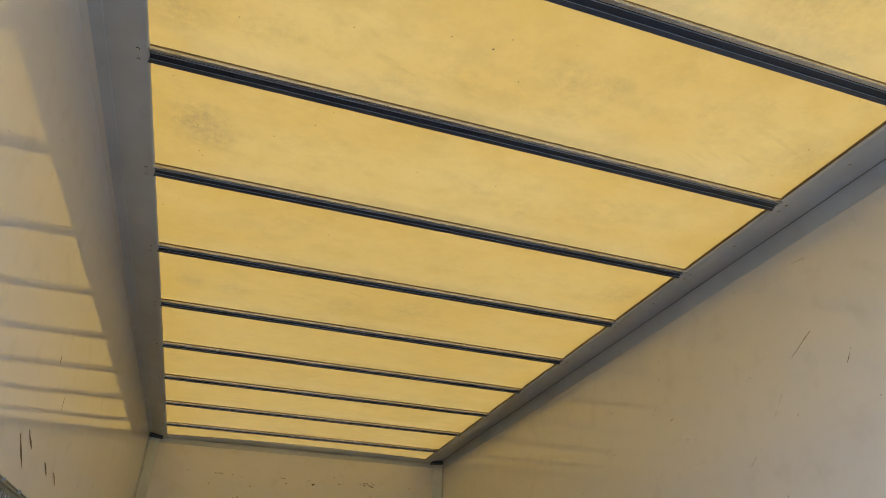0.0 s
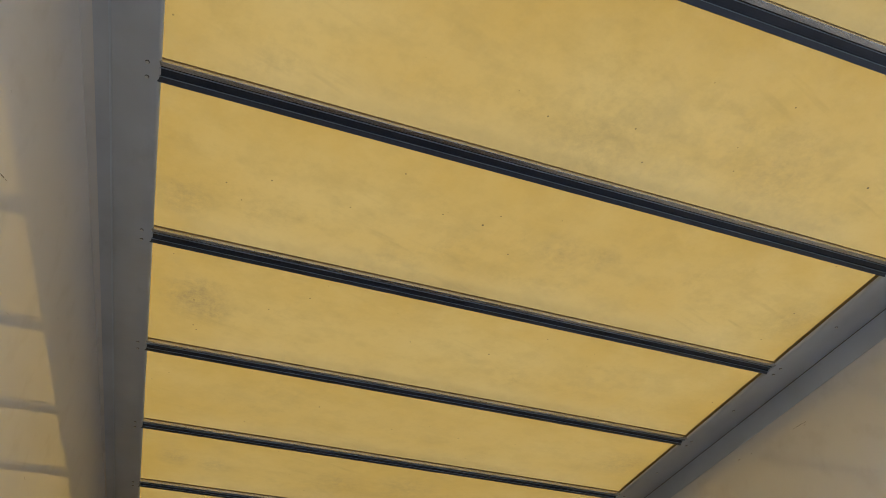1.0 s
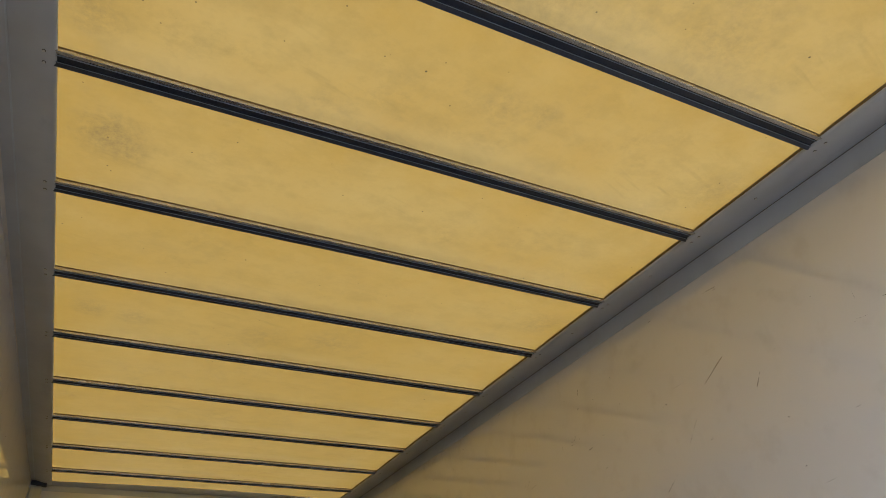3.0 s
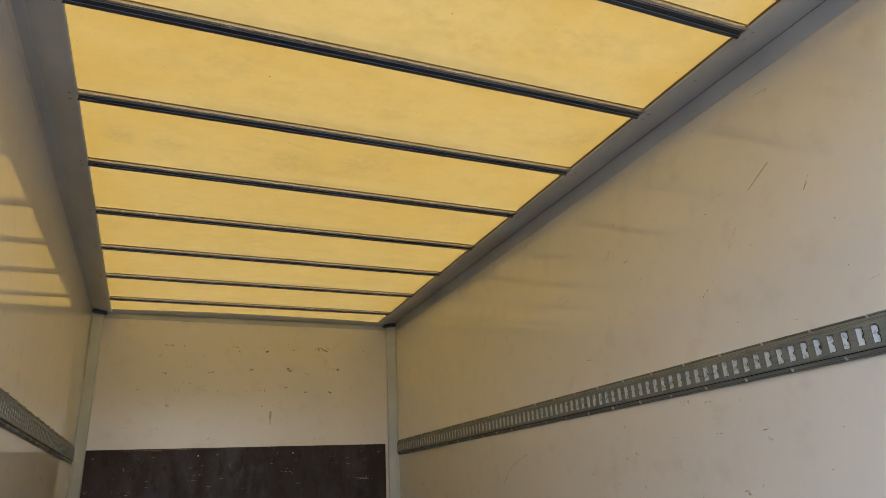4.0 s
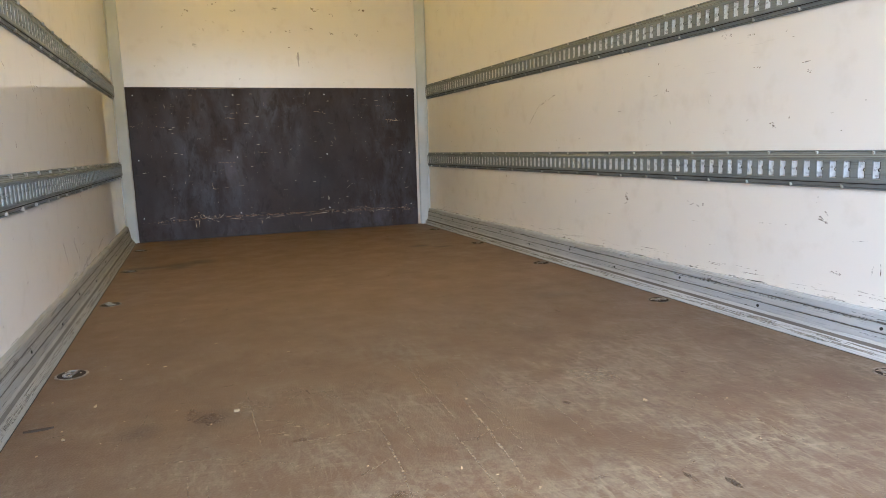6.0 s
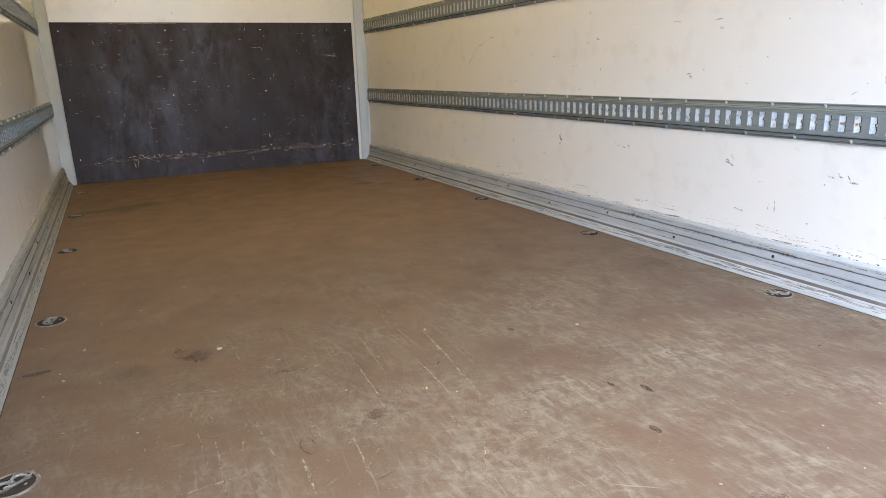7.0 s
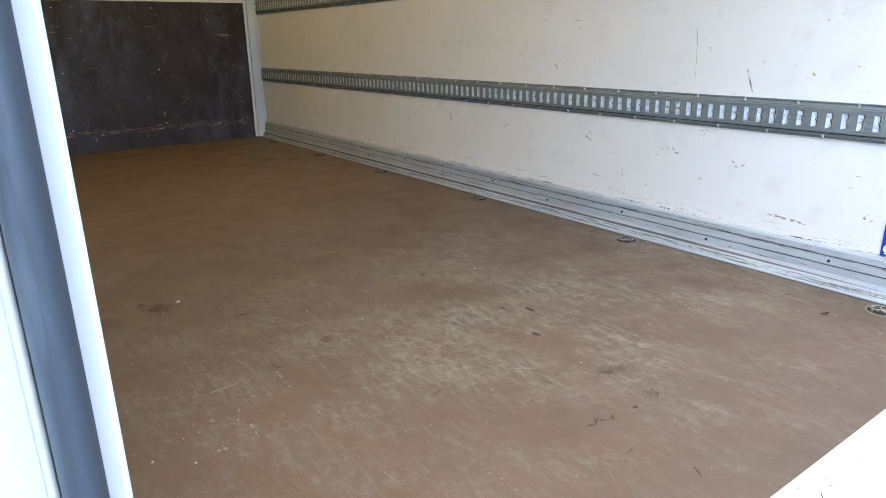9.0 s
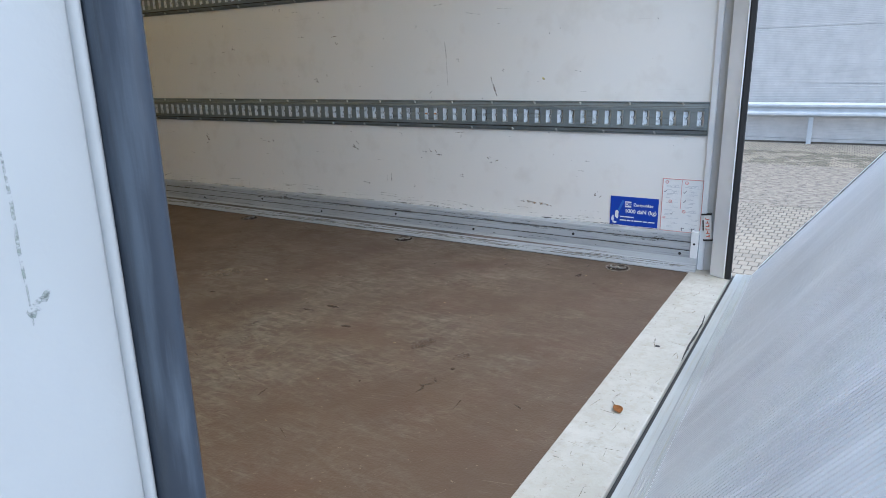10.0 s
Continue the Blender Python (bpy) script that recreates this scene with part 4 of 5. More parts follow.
def picture_sheet():
    s = base("instruction_sheet", "white instruction sheet with red border and small grey drawings", "sign")
    y0, y1, z0, z1 = -0.003, 0.147, 0.140, 0.345
    thing = s
    s = part("sheet", box(W - 0.0022, W - 0.0006, y0, y1, z0, z1), M_WHITE, thing)
    for a, b, c, d in ((y0, y0 + 0.003, z0, z1), (y1 - 0.003, y1, z0, z1), (y0, y1, z0, z0 + 0.003), (y0, y1, z1 - 0.003, z1), (0.0745, 0.0765, z0 + 0.09, z1)):
        bar("border", a, b, c, d, M_RED, s, 0.0026)
    rnd = random.Random(4)

    def sign_ring(y, z, r):
        """A red ring with a bar in it."""
        bm = bmesh.new()
        n = 16
        a, b = [[bm.verts.new((W - 0.0028, y + q * math.cos(6.28318 * i / n), z + q * math.sin(6.28318 * i / n))) for i in range(n)] for q in (r, r * 0.62)]
        for i in range(n):
            bm.faces.new((a[i], a[(i + 1) % n], b[(i + 1) % n], b[i]))
        part("symbol", bm, M_RED, s, "red ring symbol")
        bar("symbol_bar", y - r * 0.35, y + r * 0.35, z - 0.0012, z + 0.0012, M_RED, s, 0.0026)

    def tick(y, z, k):
        bm = bmesh.new()
        bm.faces.new([bm.verts.new((W - 0.0028, y + a * k, z + b * k)) for a, b in ((0.006, 0.0), (0.003, -0.005), (-0.006, 0.006), (-0.005, 0.0075), (0.003, -0.0025), (0.005, 0.0015))])
        part("tick", bm, M_INK, s, "dark tick")

    def sketch(y, z, w):
        """A small drawing: a box outline with a few strokes above it."""
        for a, b, c, d in ((y, y - w, z, z + 0.0013), (y - w * 0.2, y - w * 0.22, z, z + 0.010), (y - w * 0.2, y - w * 0.8, z + 0.009, z + 0.0103), (y - w * 0.78, y - w * 0.8, z, z + 0.010), (y - w * 0.45, y - w * 0.6, z + 0.004, z + 0.0065)):
            bar("drawing_line", a, b, c, d, M_GREY, s, 0.0026)

    for col in (0.140, 0.068):
        first = col > 0.1
        sign_ring(col - 0.010, z1 - 0.014, 0.0066)
        sketch(col - 0.020, z1 - 0.034, 0.040)
        tick(col - 0.006, z1 - 0.050, 1.0)
        sketch(col - 0.022, z1 - 0.058, 0.030)
        if first:
            sign_ring(col - 0.026, z1 - 0.088, 0.0066)
            tick(col - 0.034, z1 - 0.136, 0.8)
            sign_ring(col - 0.006, z1 - 0.152, 0.0052)
        else:
            tick(col - 0.006, z1 - 0.086, 1.0)
            sign_ring(col - 0.006, z1 - 0.124, 0.0066)
            sketch(col - 0.030, z1 - 0.128, 0.022)
        for row in range(11):
            z = z1 - 0.026 - row * 0.0158
            for k in range(2):
                w = rnd.uniform(0.012, 0.030)
                y = col - 0.004 - rnd.uniform(0.0, 0.03)
                bar("text_line", y, y - w, z - k * 0.004, z - k * 0.004 - 0.0011, M_GREY, s, 0.0024)
    for y in (0.066, 0.030):
        bar("drawing_line", y, y - 0.002, z0 + 0.006, z0 + 0.018, M_INK, s, 0.0026)
        bar("drawing_line", y + 0.006, y - 0.010, z0 + 0.015, z0 + 0.0168, M_INK, s, 0.0026)
    return thing


blue_sign()
picture_sheet()


def code_strip():
    s = base("code_strip", "small white strip with red characters in a dark holder", "label")
    part("strip", box(W - 0.020, W - 0.012, -0.045, -0.018, 0.126, 0.220, 0.001), M_WHITE, s)
    for k in range(6):
        za = 0.136 + k * 0.0130
        part("bar", box(W - 0.0212, W - 0.0201, -0.038, -0.025, za, za + 0.0030), M_ORANGE, s)
        part("bar", box(W - 0.0212, W - 0.0201, -0.038 + 0.0055 * (k % 3), -0.0340 + 0.0048 * (k % 3), za + 0.0030, za + 0.0088), M_ORANGE, s)
    part("clip", box(W - 0.021, W - 0.004, -0.050, -0.014, 0.120, 0.127, 0.001), M_DARK, s, "dark clip")
    part("clip", box(W - 0.021, W - 0.004, -0.046, -0.010, 0.219, 0.224, 0.001), M_DARK, s, "dark clip")
    part("clip", box(W - 0.0205, W - 0.004, -0.0165, -0.0135, 0.160, 0.200), M_DARK, s, "dark clip")
    s.matrix_world = Matrix.Translation((0, -0.030, 0.17)) @ Matrix.Rotation(radians(-6), 4, "X") @ Matrix.Translation((0, 0.030, -0.17))
    return s


code_strip()
end_plate = part("end_plate", box(W - 0.0300, W - 0.0006, -0.0035, 0.0225, 0.0035, 0.152, 0.001), M_JAMB, kick_right, "pale end plate")
for z in (0.040, 0.105):
    bm = bmesh.new()
    disc(bm, (W - 0.0305, 0.010, z), 0.0042, 0.003, "x", 10)
    part("rivet", bm, M_DARK, end_plate)

# ---- wear with a shape of its own: scuffs, scratches, stains ----
def mark_mat(name, colour, scale=60.0, low=0.42, high=0.56, rough=0.6):
    """Broken colour: bare spots let the surface below show."""
    m, nt, bs = nodes_of(name)
    bs.inputs["Base Color"].default_value = (*colour, 1)
    bs.inputs["Roughness"].default_value = rough
    keep = ramp(nt, noise_of(nt, coords(nt), scale, 5, 0.7), low, high)
    clear = nt.nodes.new("ShaderNodeBsdfTransparent")
    mix = nt.nodes.new("ShaderNodeMixShader")
    nt.links.new(keep, mix.inputs["Fac"])
    nt.links.new(clear.outputs[0], mix.inputs[1])
    nt.links.new(bs.outputs[0], mix.inputs[2])
    nt.links.new(mix.outputs[0], nt.nodes["Material Output"].inputs["Surface"])
    return m


M_SCUFF = mark_mat("dark_scuff", (0.25, 0.205, 0.155), 80, 0.42, 0.64)
M_SCUFF_PALE = mark_mat("pale_scuff", (0.44, 0.385, 0.315), 70, 0.47, 0.66)
M_YELLOW = mark_mat("yellow_paint_mark", (0.72, 0.60, 0.14), 60, 0.36, 0.56)
M_SCRAPE = mark_mat("brown_scrape", (0.33, 0.23, 0.13), 60, 0.42, 0.60)
M_WHITE_RUB = mark_mat("white_rub", (0.95, 0.94, 0.90), 45, 0.40, 0.70, 0.25)
M_SCRATCH = mark_mat("pale_floor_scratch", (0.265, 0.222, 0.155), 60, 0.38, 0.66)
M_STAIN = mark_mat("dark_floor_stain", (0.042, 0.029, 0.021), 16, 0.34, 0.66)
M_WOOD = mark_mat("bare_broken_wood", (0.42, 0.31, 0.20), 90, 0.40, 0.56)
M_NICK = mark_mat("pale_wood_nick", (0.44, 0.38, 0.29), 90, 0.30, 0.46)

ON = {"right": lambda a, b: (W - 0.0008, a, b), "left": lambda a, b: (0.0008, a, b), "front": lambda a, b: (a, L - 0.0008, b),
      "board": lambda a, b: (a, L - 0.0148, b), "floor": lambda a, b: (a, b, 0.0006), "sill": lambda a, b: (a, b, 0.0038), "rear": lambda a, b: (a, -0.1226, b)}


def stroke(bm, pts, width, on, rnd, ragged=0.35):
    """A ragged ribbon through the points, tapering at both ends."""
    fine = []
    for (a0, b0), (a1, b1) in zip(pts, pts[1:]):
        n = max(2, int(math.hypot(a1 - a0, b1 - b0) / 0.03))
        fine += [(a0 + (a1 - a0) * i / n, b0 + (b1 - b0) * i / n) for i in range(n)]
    fine.append(pts[-1])
    da, db = pts[-1][0] - pts[0][0], pts[-1][1] - pts[0][1]
    d = math.hypot(da, db) or 1
    na, nb = -db / d, da / d
    rows = []
    for i, (a, b) in enumerate(fine):
        w = width * (0.25 + 0.75 * math.sin(math.pi * (i + 0.4) / (len(fine) - 0.2))) * (1 + ragged * rnd.uniform(-1, 1))
        off = width * 0.2 * rnd.uniform(-1, 1)
        rows.append([bm.verts.new(ON[on](a + na * (off + s * w / 2), b + nb * (off + s * w / 2))) for s in (-1, 1)])
    for p, q in zip(rows, rows[1:]):
        bm.faces.new((p[0], p[1], q[1], q[0]))


def blot(bm, a, b, ra, rb, on, rnd):
    n = 14
    bm.faces.new([bm.verts.new(ON[on](a + ra * math.cos(6.28318 * i / n) * rnd.uniform(0.6, 1.15), b + rb * math.sin(6.28318 * i / n) * rnd.uniform(0.6, 1.15))) for i in range(n)])


def mark(name, pts, width, on, material, parent, seed):
    bm = bmesh.new()
    stroke(bm, pts, width, on, random.Random(seed))
    return part(name, bm, material, parent)


def cluster(name, a, b, size, on, material, parent, seed, count=7):
    """A knock: a few short strokes thrown together."""
    rnd = random.Random(seed)
    bm = bmesh.new()
    for _ in range(count):
        x, y = a + rnd.gauss(0, size * 0.5), b + rnd.gauss(0, size * 0.28)
        t, l = rnd.gauss(0.2, 0.5), size * rnd.uniform(0.2, 0.7)
        stroke(bm, [(x, y), (x + l * math.cos(t), y + l * math.sin(t))], rnd.uniform(0.002, 0.006), on, rnd)
    return part(name, bm, material, parent)


# side wall on the right: scrapes
for k, (pts, w, m) in enumerate((
    ([(1.115, 0.903), (1.106, 0.839), (1.098, 0.690)], 0.0040, M_SCUFF_PALE), ([(0.887, 0.729), (0.856, 0.648)], 0.006, M_SCUFF),
    ([(0.677, 0.712), (0.662, 0.704)], 0.005, M_SCUFF), ([(0.651, 0.723), (0.640, 0.713)], 0.007, M_YELLOW),
    ([(0.746, 0.209), (0.599, 0.197)], 0.009, M_SCRAPE), ([(1.476, 1.829), (1.585, 1.766)], 0.005, M_SCRAPE),
    ([(1.672, 1.651), (1.742, 1.568)], 0.004, M_SCUFF_PALE), ([(1.826, 1.496), (1.931, 1.415)], 0.004, M_SCUFF_PALE),
    ([(3.70, 0.80), (3.58, 0.90), (3.389, 0.950)], 0.010, M_SCUFF_PALE), ([(1.34, 1.714), (1.37, 1.67)], 0.004, M_SCUFF),
    ([(1.17, 0.388), (1.135, 0.385)], 0.006, M_SCUFF), ([(1.447, 0.273), (1.452, 0.245)], 0.004, M_SCUFF),
    ([(1.17, 1.03), (1.11, 1.035)], 0.004, M_SCUFF_PALE), ([(1.424, 0.285), (1.424, 0.245)], 0.004, M_SCUFF),
)):
    mark("scuff", pts, w, "right", m, wall_right, 100 + k)
for k, (a, b, sz, n) in enumerate(((1.623, 0.398, 0.040, 9), (0.88, 0.375, 0.035, 6), (1.036, 0.301, 0.018, 4), (1.565, 0.226, 0.03, 4), (2.706, 0.415, 0.03, 8), (2.262, 0.411, 0.03, 4), (1.20, 0.395, 0.05, 4),
                                   (1.726, 0.893, 0.012, 3), (1.046, 0.794, 0.02, 3), (0.41, 0.262, 0.022, 4), (5.08, 0.83, 0.04, 4), (4.146, 0.793, 0.05, 6), (2.871, 1.71, 0.025, 5), (2.36, 1.94, 0.03, 4),
                                   (2.43, 1.816, 0.03, 4), (2.09, 1.06, 0.03, 5), (1.97, 1.05, 0.03, 3), (1.844, 0.717, 0.025, 5), (1.26, 0.95, 0.02, 3), (0.828, 0.751, 0.02, 3))):
    cluster("scuff", a, b, sz * 0.8, "right", M_SCUFF, wall_right, 200 + k, n)


ON["kick_right"] = lambda a, b: (W - (0.0307 - 0.145 * (b - 0.05)), a, b)
ON["kick_left"] = lambda a, b: (0.0307 - 0.145 * (b - 0.05), a, b)
ON["lip_right"] = lambda a, b: (W - (0.0546 - 0.684 * (b - 0.010)), a, b)
ON["lip_left"] = lambda a, b: (0.0546 - 0.684 * (b - 0.010), a, b)
M_DIRT = mark_mat("black_scuff_dirt", (0.085, 0.085, 0.08), 60, 0.44, 0.60)
M_DUST = mark_mat("brown_grey_dust", (0.24, 0.23, 0.205), 25, 0.26, 0.62)


def scattered(name, parent, on, material, seed, count, a0, a1, b0, b1, flat=0.75, longest=0.05, wide=0.003, lean=0.25):
    rnd = random.Random(seed)
    bm = bmesh.new()
    for _ in range(count):
        a, b = rnd.uniform(a0, a1), rnd.uniform(b0, b1)
        t = rnd.gauss(0, lean) if rnd.random() < flat else rnd.gauss(1.4, 0.5)
        l = 0.004 + longest * rnd.random() ** 2.5
        stroke(bm, [(a, b), (a + l * math.cos(t), b + l * math.sin(t))], wide * rnd.uniform(0.4, 1.2), on, rnd)
    return tagged(part(name, bm, material, parent), "many fine scuffs and nicks", kind="stuff")


for sd, k_rail, wl in (("right", kick_right, wall_right), ("left", kick_left, wall_left)):
    scattered("fine_scuffing", k_rail, "kick_" + sd, M_DIRT, 51, 420, 0.02, 5.5, 0.052, 0.130, 1.0, 0.18, 0.0022, 0.006)
    scattered("fine_scuffing", k_rail, "kick_" + sd, M_DIRT, 52, 170, 0.02, 5.5, 0.074, 0.081, 1.0, 0.30, 0.0025, 0.006)
    scattered("fine_scuffing", k_rail, "kick_" + sd, M_DIRT, 53, 170, 0.02, 5.5, 0.104, 0.112, 1.0, 0.30, 0.0025, 0.006)
    scattered("fine_scuffing", k_rail, "lip_" + sd, M_DUST, 56, 520, 0.02, 5.5, 0.011, 0.027, 1.0, 0.22, 0.0022, 0.004)
    scattered("fine_scuffing", k_rail, "lip_" + sd, M_DIRT, 57, 150, 0.02, 5.5, 0.008, 0.027, 1.0, 0.035, 0.0016, 0.02)
    scattered("edge_dirt", wl, sd, M_DIRT, 55, 260, 0.02, 5.5, 0.141, 0.147, 1.0, 0.12, 0.0030, 0.006)
scattered("fine_scuffing", wall_right, "right", M_SCUFF, 31, 110, 0.05, 5.4, 0.25, 2.2, 0.6, 0.035, 0.003)
scattered("fine_scuffing", wall_right, "right", M_SCUFF_PALE, 32, 170, 0.05, 5.4, 0.25, 2.2, 0.9, 0.07, 0.003, 0.08)
scattered("fine_scuffing", wall_right, "right", M_SCUFF_PALE, 33, 220, 0.05, 5.4, 0.143, 0.19, 1.0, 0.12, 0.0026, 0.02)
scattered("fine_scuffing", wall_left, "left", M_SCUFF, 34, 110, 0.3, 5.4, 0.15, 2.1)
scattered("fine_scuffing", wall_left, "left", M_WHITE_RUB, 35, 60, 1.5, 5.4, 0.14, 1.1, 0.4, 0.10, 0.008)


def specks(name, parent, on, material, seed, rows, flake_size=0.72):
    """Small knocks and flakes of dirt: rows of place, spread along, number and size."""
    for k, (a, b, wide, n, size) in enumerate(rows):
        rnd = random.Random(seed + k)
        bm = bmesh.new()
        for _ in range(n):
            x, y = a + wide * rnd.uniform(-0.5, 0.5), b + rnd.gauss(0, 0.004 + wide * 0.04)
            r, f, t = size * flake_size * rnd.uniform(0.5, 1.2), rnd.uniform(0.2, 0.45), rnd.gauss(0, 0.35)
            vs = []
            for i in range(7):
                g = 6.28318 * i / 7
                q = rnd.uniform(0.55, 1.15)
                u, w = r * q * math.cos(g), r * f * q * math.sin(g)
                vs.append(bm.verts.new(ON[on](x + u * math.cos(t) - w * math.sin(t), y + u * math.sin(t) + w * math.cos(t))))
            bm.faces.new(vs)
        tagged(part(name, bm, material, parent), "tiny knocks and flakes of dirt", kind="stuff")


M_SPECK = plain("dark_brown_knock", (0.13, 0.10, 0.07), 0.7, 0.0, 0.4, 60)
M_SPECK_GREY = mark_mat("grey_smudge", (0.52, 0.47, 0.39), 40, 0.40, 0.75)
specks("knock", wall_front, "front", M_SPECK, 900, flake_size=0.95, rows=((0.58, 1.99, 0.06, 9, 0.008), (0.69, 1.99, 0.02, 3, 0.008), (0.76, 1.98, 0.02, 3, 0.006), (0.30, 1.99, 0.10, 6, 0.005), (0.52, 1.905, 0.02, 2, 0.008), (0.62, 1.91, 0.01, 1, 0.006),
                                                     (0.84, 1.91, 0.01, 3, 0.006), (1.12, 1.95, 0.02, 3, 0.012), (1.09, 1.99, 0.05, 4, 0.010), (1.31, 1.99, 0.04, 5, 0.007), (1.345, 1.96, 0.02, 4, 0.013), (1.44, 1.99, 0.03, 4, 0.006),
                                                     (1.52, 2.03, 0.01, 2, 0.007), (1.59, 1.99, 0.05, 4, 0.008), (1.81, 1.99, 0.13, 14, 0.011)))
specks("knock", wall_front, "front", M_SPECK, 930, flake_size=0.95, rows=((1.86, 2.0, 0.03, 4, 0.009), (2.18, 1.99, 0.02, 3, 0.006), (1.85, 1.88, 0.02, 2, 0.010), (1.92, 1.82, 0.01, 2, 0.007), (1.96, 1.82, 0.02, 5, 0.012), (0.74, 1.82, 0.04, 4, 0.007), (0.79, 1.825, 0.02, 2, 0.006),
                                                     (0.53, 1.73, 0.03, 2, 0.006), (0.38, 1.64, 0.01, 2, 0.007), (0.66, 1.63, 0.06, 5, 0.006), (0.87, 1.63, 0.03, 3, 0.006), (0.98, 1.63, 0.03, 3, 0.006), (1.18, 1.63, 0.04, 4, 0.006), (1.31, 1.635, 0.06, 6, 0.006), (1.68, 1.63, 0.03, 5, 0.009)))
specks("knock", wall_front, "front", M_SPECK, 960, flake_size=0.95, rows=((1.78, 1.63, 0.04, 2, 0.006), (1.88, 1.625, 0.04, 5, 0.010), (2.08, 1.66, 0.02, 2, 0.008), (0.70, 1.69, 0.01, 2, 0.008), (0.75, 1.69, 0.03, 3, 0.006), (1.33, 1.51, 0.02, 2, 0.008), (1.49, 1.40, 0.03, 2, 0.007), (1.50, 1.35, 0.01, 1, 0.006),
                                                     (0.92, 1.26, 0.01, 1, 0.010), (0.31, 1.35, 0.05, 4, 0.005), (0.54, 1.34, 0.01, 1, 0.007), (1.78, 1.24, 0.04, 2, 0.005)))
specks("smudge", wall_front, "front", M_SPECK_GREY, 990, ((0.91, 1.78, 0.03, 4, 0.028), (1.23, 1.80, 0.03, 4, 0.026), (1.54, 1.81, 0.04, 5, 0.032), (1.68, 1.78, 0.03, 4, 0.022), (1.47, 1.66, 0.10, 4, 0.020), (0.56, 1.77, 0.02, 3, 0.022), (0.60, 1.51, 0.03, 3, 0.025)))
specks("knock", wall_right, "right", M_SPECK, 1010, flake_size=0.55, rows=((1.71, 0.89, 0.01, 2, 0.010), (1.51, 0.78, 0.005, 1, 0.008), (1.86, 0.72, 0.02, 4, 0.010), (1.97, 0.74, 0.02, 2, 0.006), (1.62, 0.75, 0.02, 2, 0.005), (2.50, 1.01, 0.02, 2, 0.010), (2.43, 0.89, 0.05, 4, 0.010),
                                                      (2.17, 0.85, 0.01, 1, 0.008), (1.94, 0.93, 0.03, 3, 0.008), (2.10, 1.065, 0.06, 5, 0.010), (1.83, 1.04, 0.03, 2, 0.008), (2.71, 0.415, 0.02, 5, 0.016), (2.21, 0.41, 0.05, 4, 0.012), (1.66, 0.47, 0.01, 2, 0.007), (1.29, 0.232, 0.01, 3, 0.008)))
specks("knock", wall_right, "right", M_SPECK, 1040, flake_size=0.55, rows=((2.29, 0.23, 0.005, 1, 0.010), (1.56, 0.23, 0.03, 4, 0.007), (1.03, 0.30, 0.01, 3, 0.008), (0.40, 0.26, 0.03, 4, 0.008), (0.20, 0.93, 0.01, 2, 0.006), (0.62, 0.90, 0.01, 1, 0.008), (2.90, 1.71, 0.02, 3, 0.012), (2.80, 1.90, 0.01, 1, 0.009),
                                                      (1.62, 1.56, 0.01, 2, 0.009), (1.81, 1.76, 0.02, 2, 0.008), (1.29, 1.38, 0.01, 1, 0.008), (2.22, 1.19, 0.03, 3, 0.010), (2.19, 1.12, 0.02, 2, 0.008), (2.69, 1.35, 0.03, 3, 0.008), (1.76, 1.31, 0.02, 2, 0.007)))
specks("knock", wall_right, "right", M_SPECK, 1070, flake_size=0.55, rows=((2.94, 1.93, 0.005, 1, 0.008), (2.40, 1.80, 0.02, 2, 0.008), (2.43, 0.90, 0.02, 2, 0.007), (2.75, 1.08, 0.04, 3, 0.008), (1.95, 0.91, 0.01, 1, 0.006), (1.78, 0.37, 0.01, 1, 0.006), (1.36, 0.47, 0.02, 3, 0.006), (2.13, 0.25, 0.08, 3, 0.007), (4.69, 1.72, 0.02, 2, 0.010), (5.05, 0.84, 0.03, 3, 0.009)))
for k, pts in enumerate(([(2.02, 1.34), (2.16, 1.27)], [(2.10, 1.37), (2.20, 1.335)], [(2.42, 1.345), (2.50, 1.315)], [(2.60, 1.345), (2.68, 1.315)], [(2.41, 1.57), (2.415, 1.52)], [(2.19, 1.64), (2.20, 1.615)])):
    mark("scuff", pts, 0.010, "left", M_SPECK, wall_left, 1100 + k)
for k, pts in enumerate(([(4.20, 0.955), (4.32, 0.935)], [(3.50, 0.15), (3.75, 0.185)], [(3.62, 0.15), (3.86, 0.20)], [(3.10, 0.145), (3.40, 0.165)], [(3.1, 0.33), (3.18, 0.22)], [(3.35, 0.31), (3.45, 0.21)], [(4.05, 0.17), (4.3, 0.21)])):
    mark("rub", pts, 0.016, "left", M_WHITE_RUB, wall_left, 1120 + k)
mark("rub", [(1.394, 1.47), (1.392, 1.36)], 0.02, "front", M_WHITE_RUB, wall_front, 330)

# board: knocks down to bare wood
for k, (pts, w) in enumerate((
    ([(0.505, 0.150), (0.510, 0.092)], 0.009), ([(0.530, 0.150), (0.532, 0.098)], 0.007), ([(1.018, 0.125), (1.020, 0.085)], 0.007), ([(1.42, 0.122), (1.424, 0.080)], 0.006), ([(2.133, 0.085), (2.134, 0.035)], 0.006),
    ([(2.10, 0.925), (2.22, 0.912)], 0.013), ([(1.49, 0.997), (1.57, 0.990)], 0.006), ([(0.79, 0.950), (0.86, 0.948)], 0.006), ([(0.655, 0.440), (0.659, 0.396), (0.695, 0.392)], 0.012),
    ([(0.40, 1.178), (0.95, 1.181)], 0.006), ([(1.02, 0.675), (1.10, 0.672)], 0.004), ([(1.66, 0.80), (1.662, 0.76)], 0.006), ([(0.70, 0.60), (0.84, 0.598)], 0.004),
)):
    mark("knock", pts, w * 0.65, "board", M_WOOD, the_board, 400 + k)
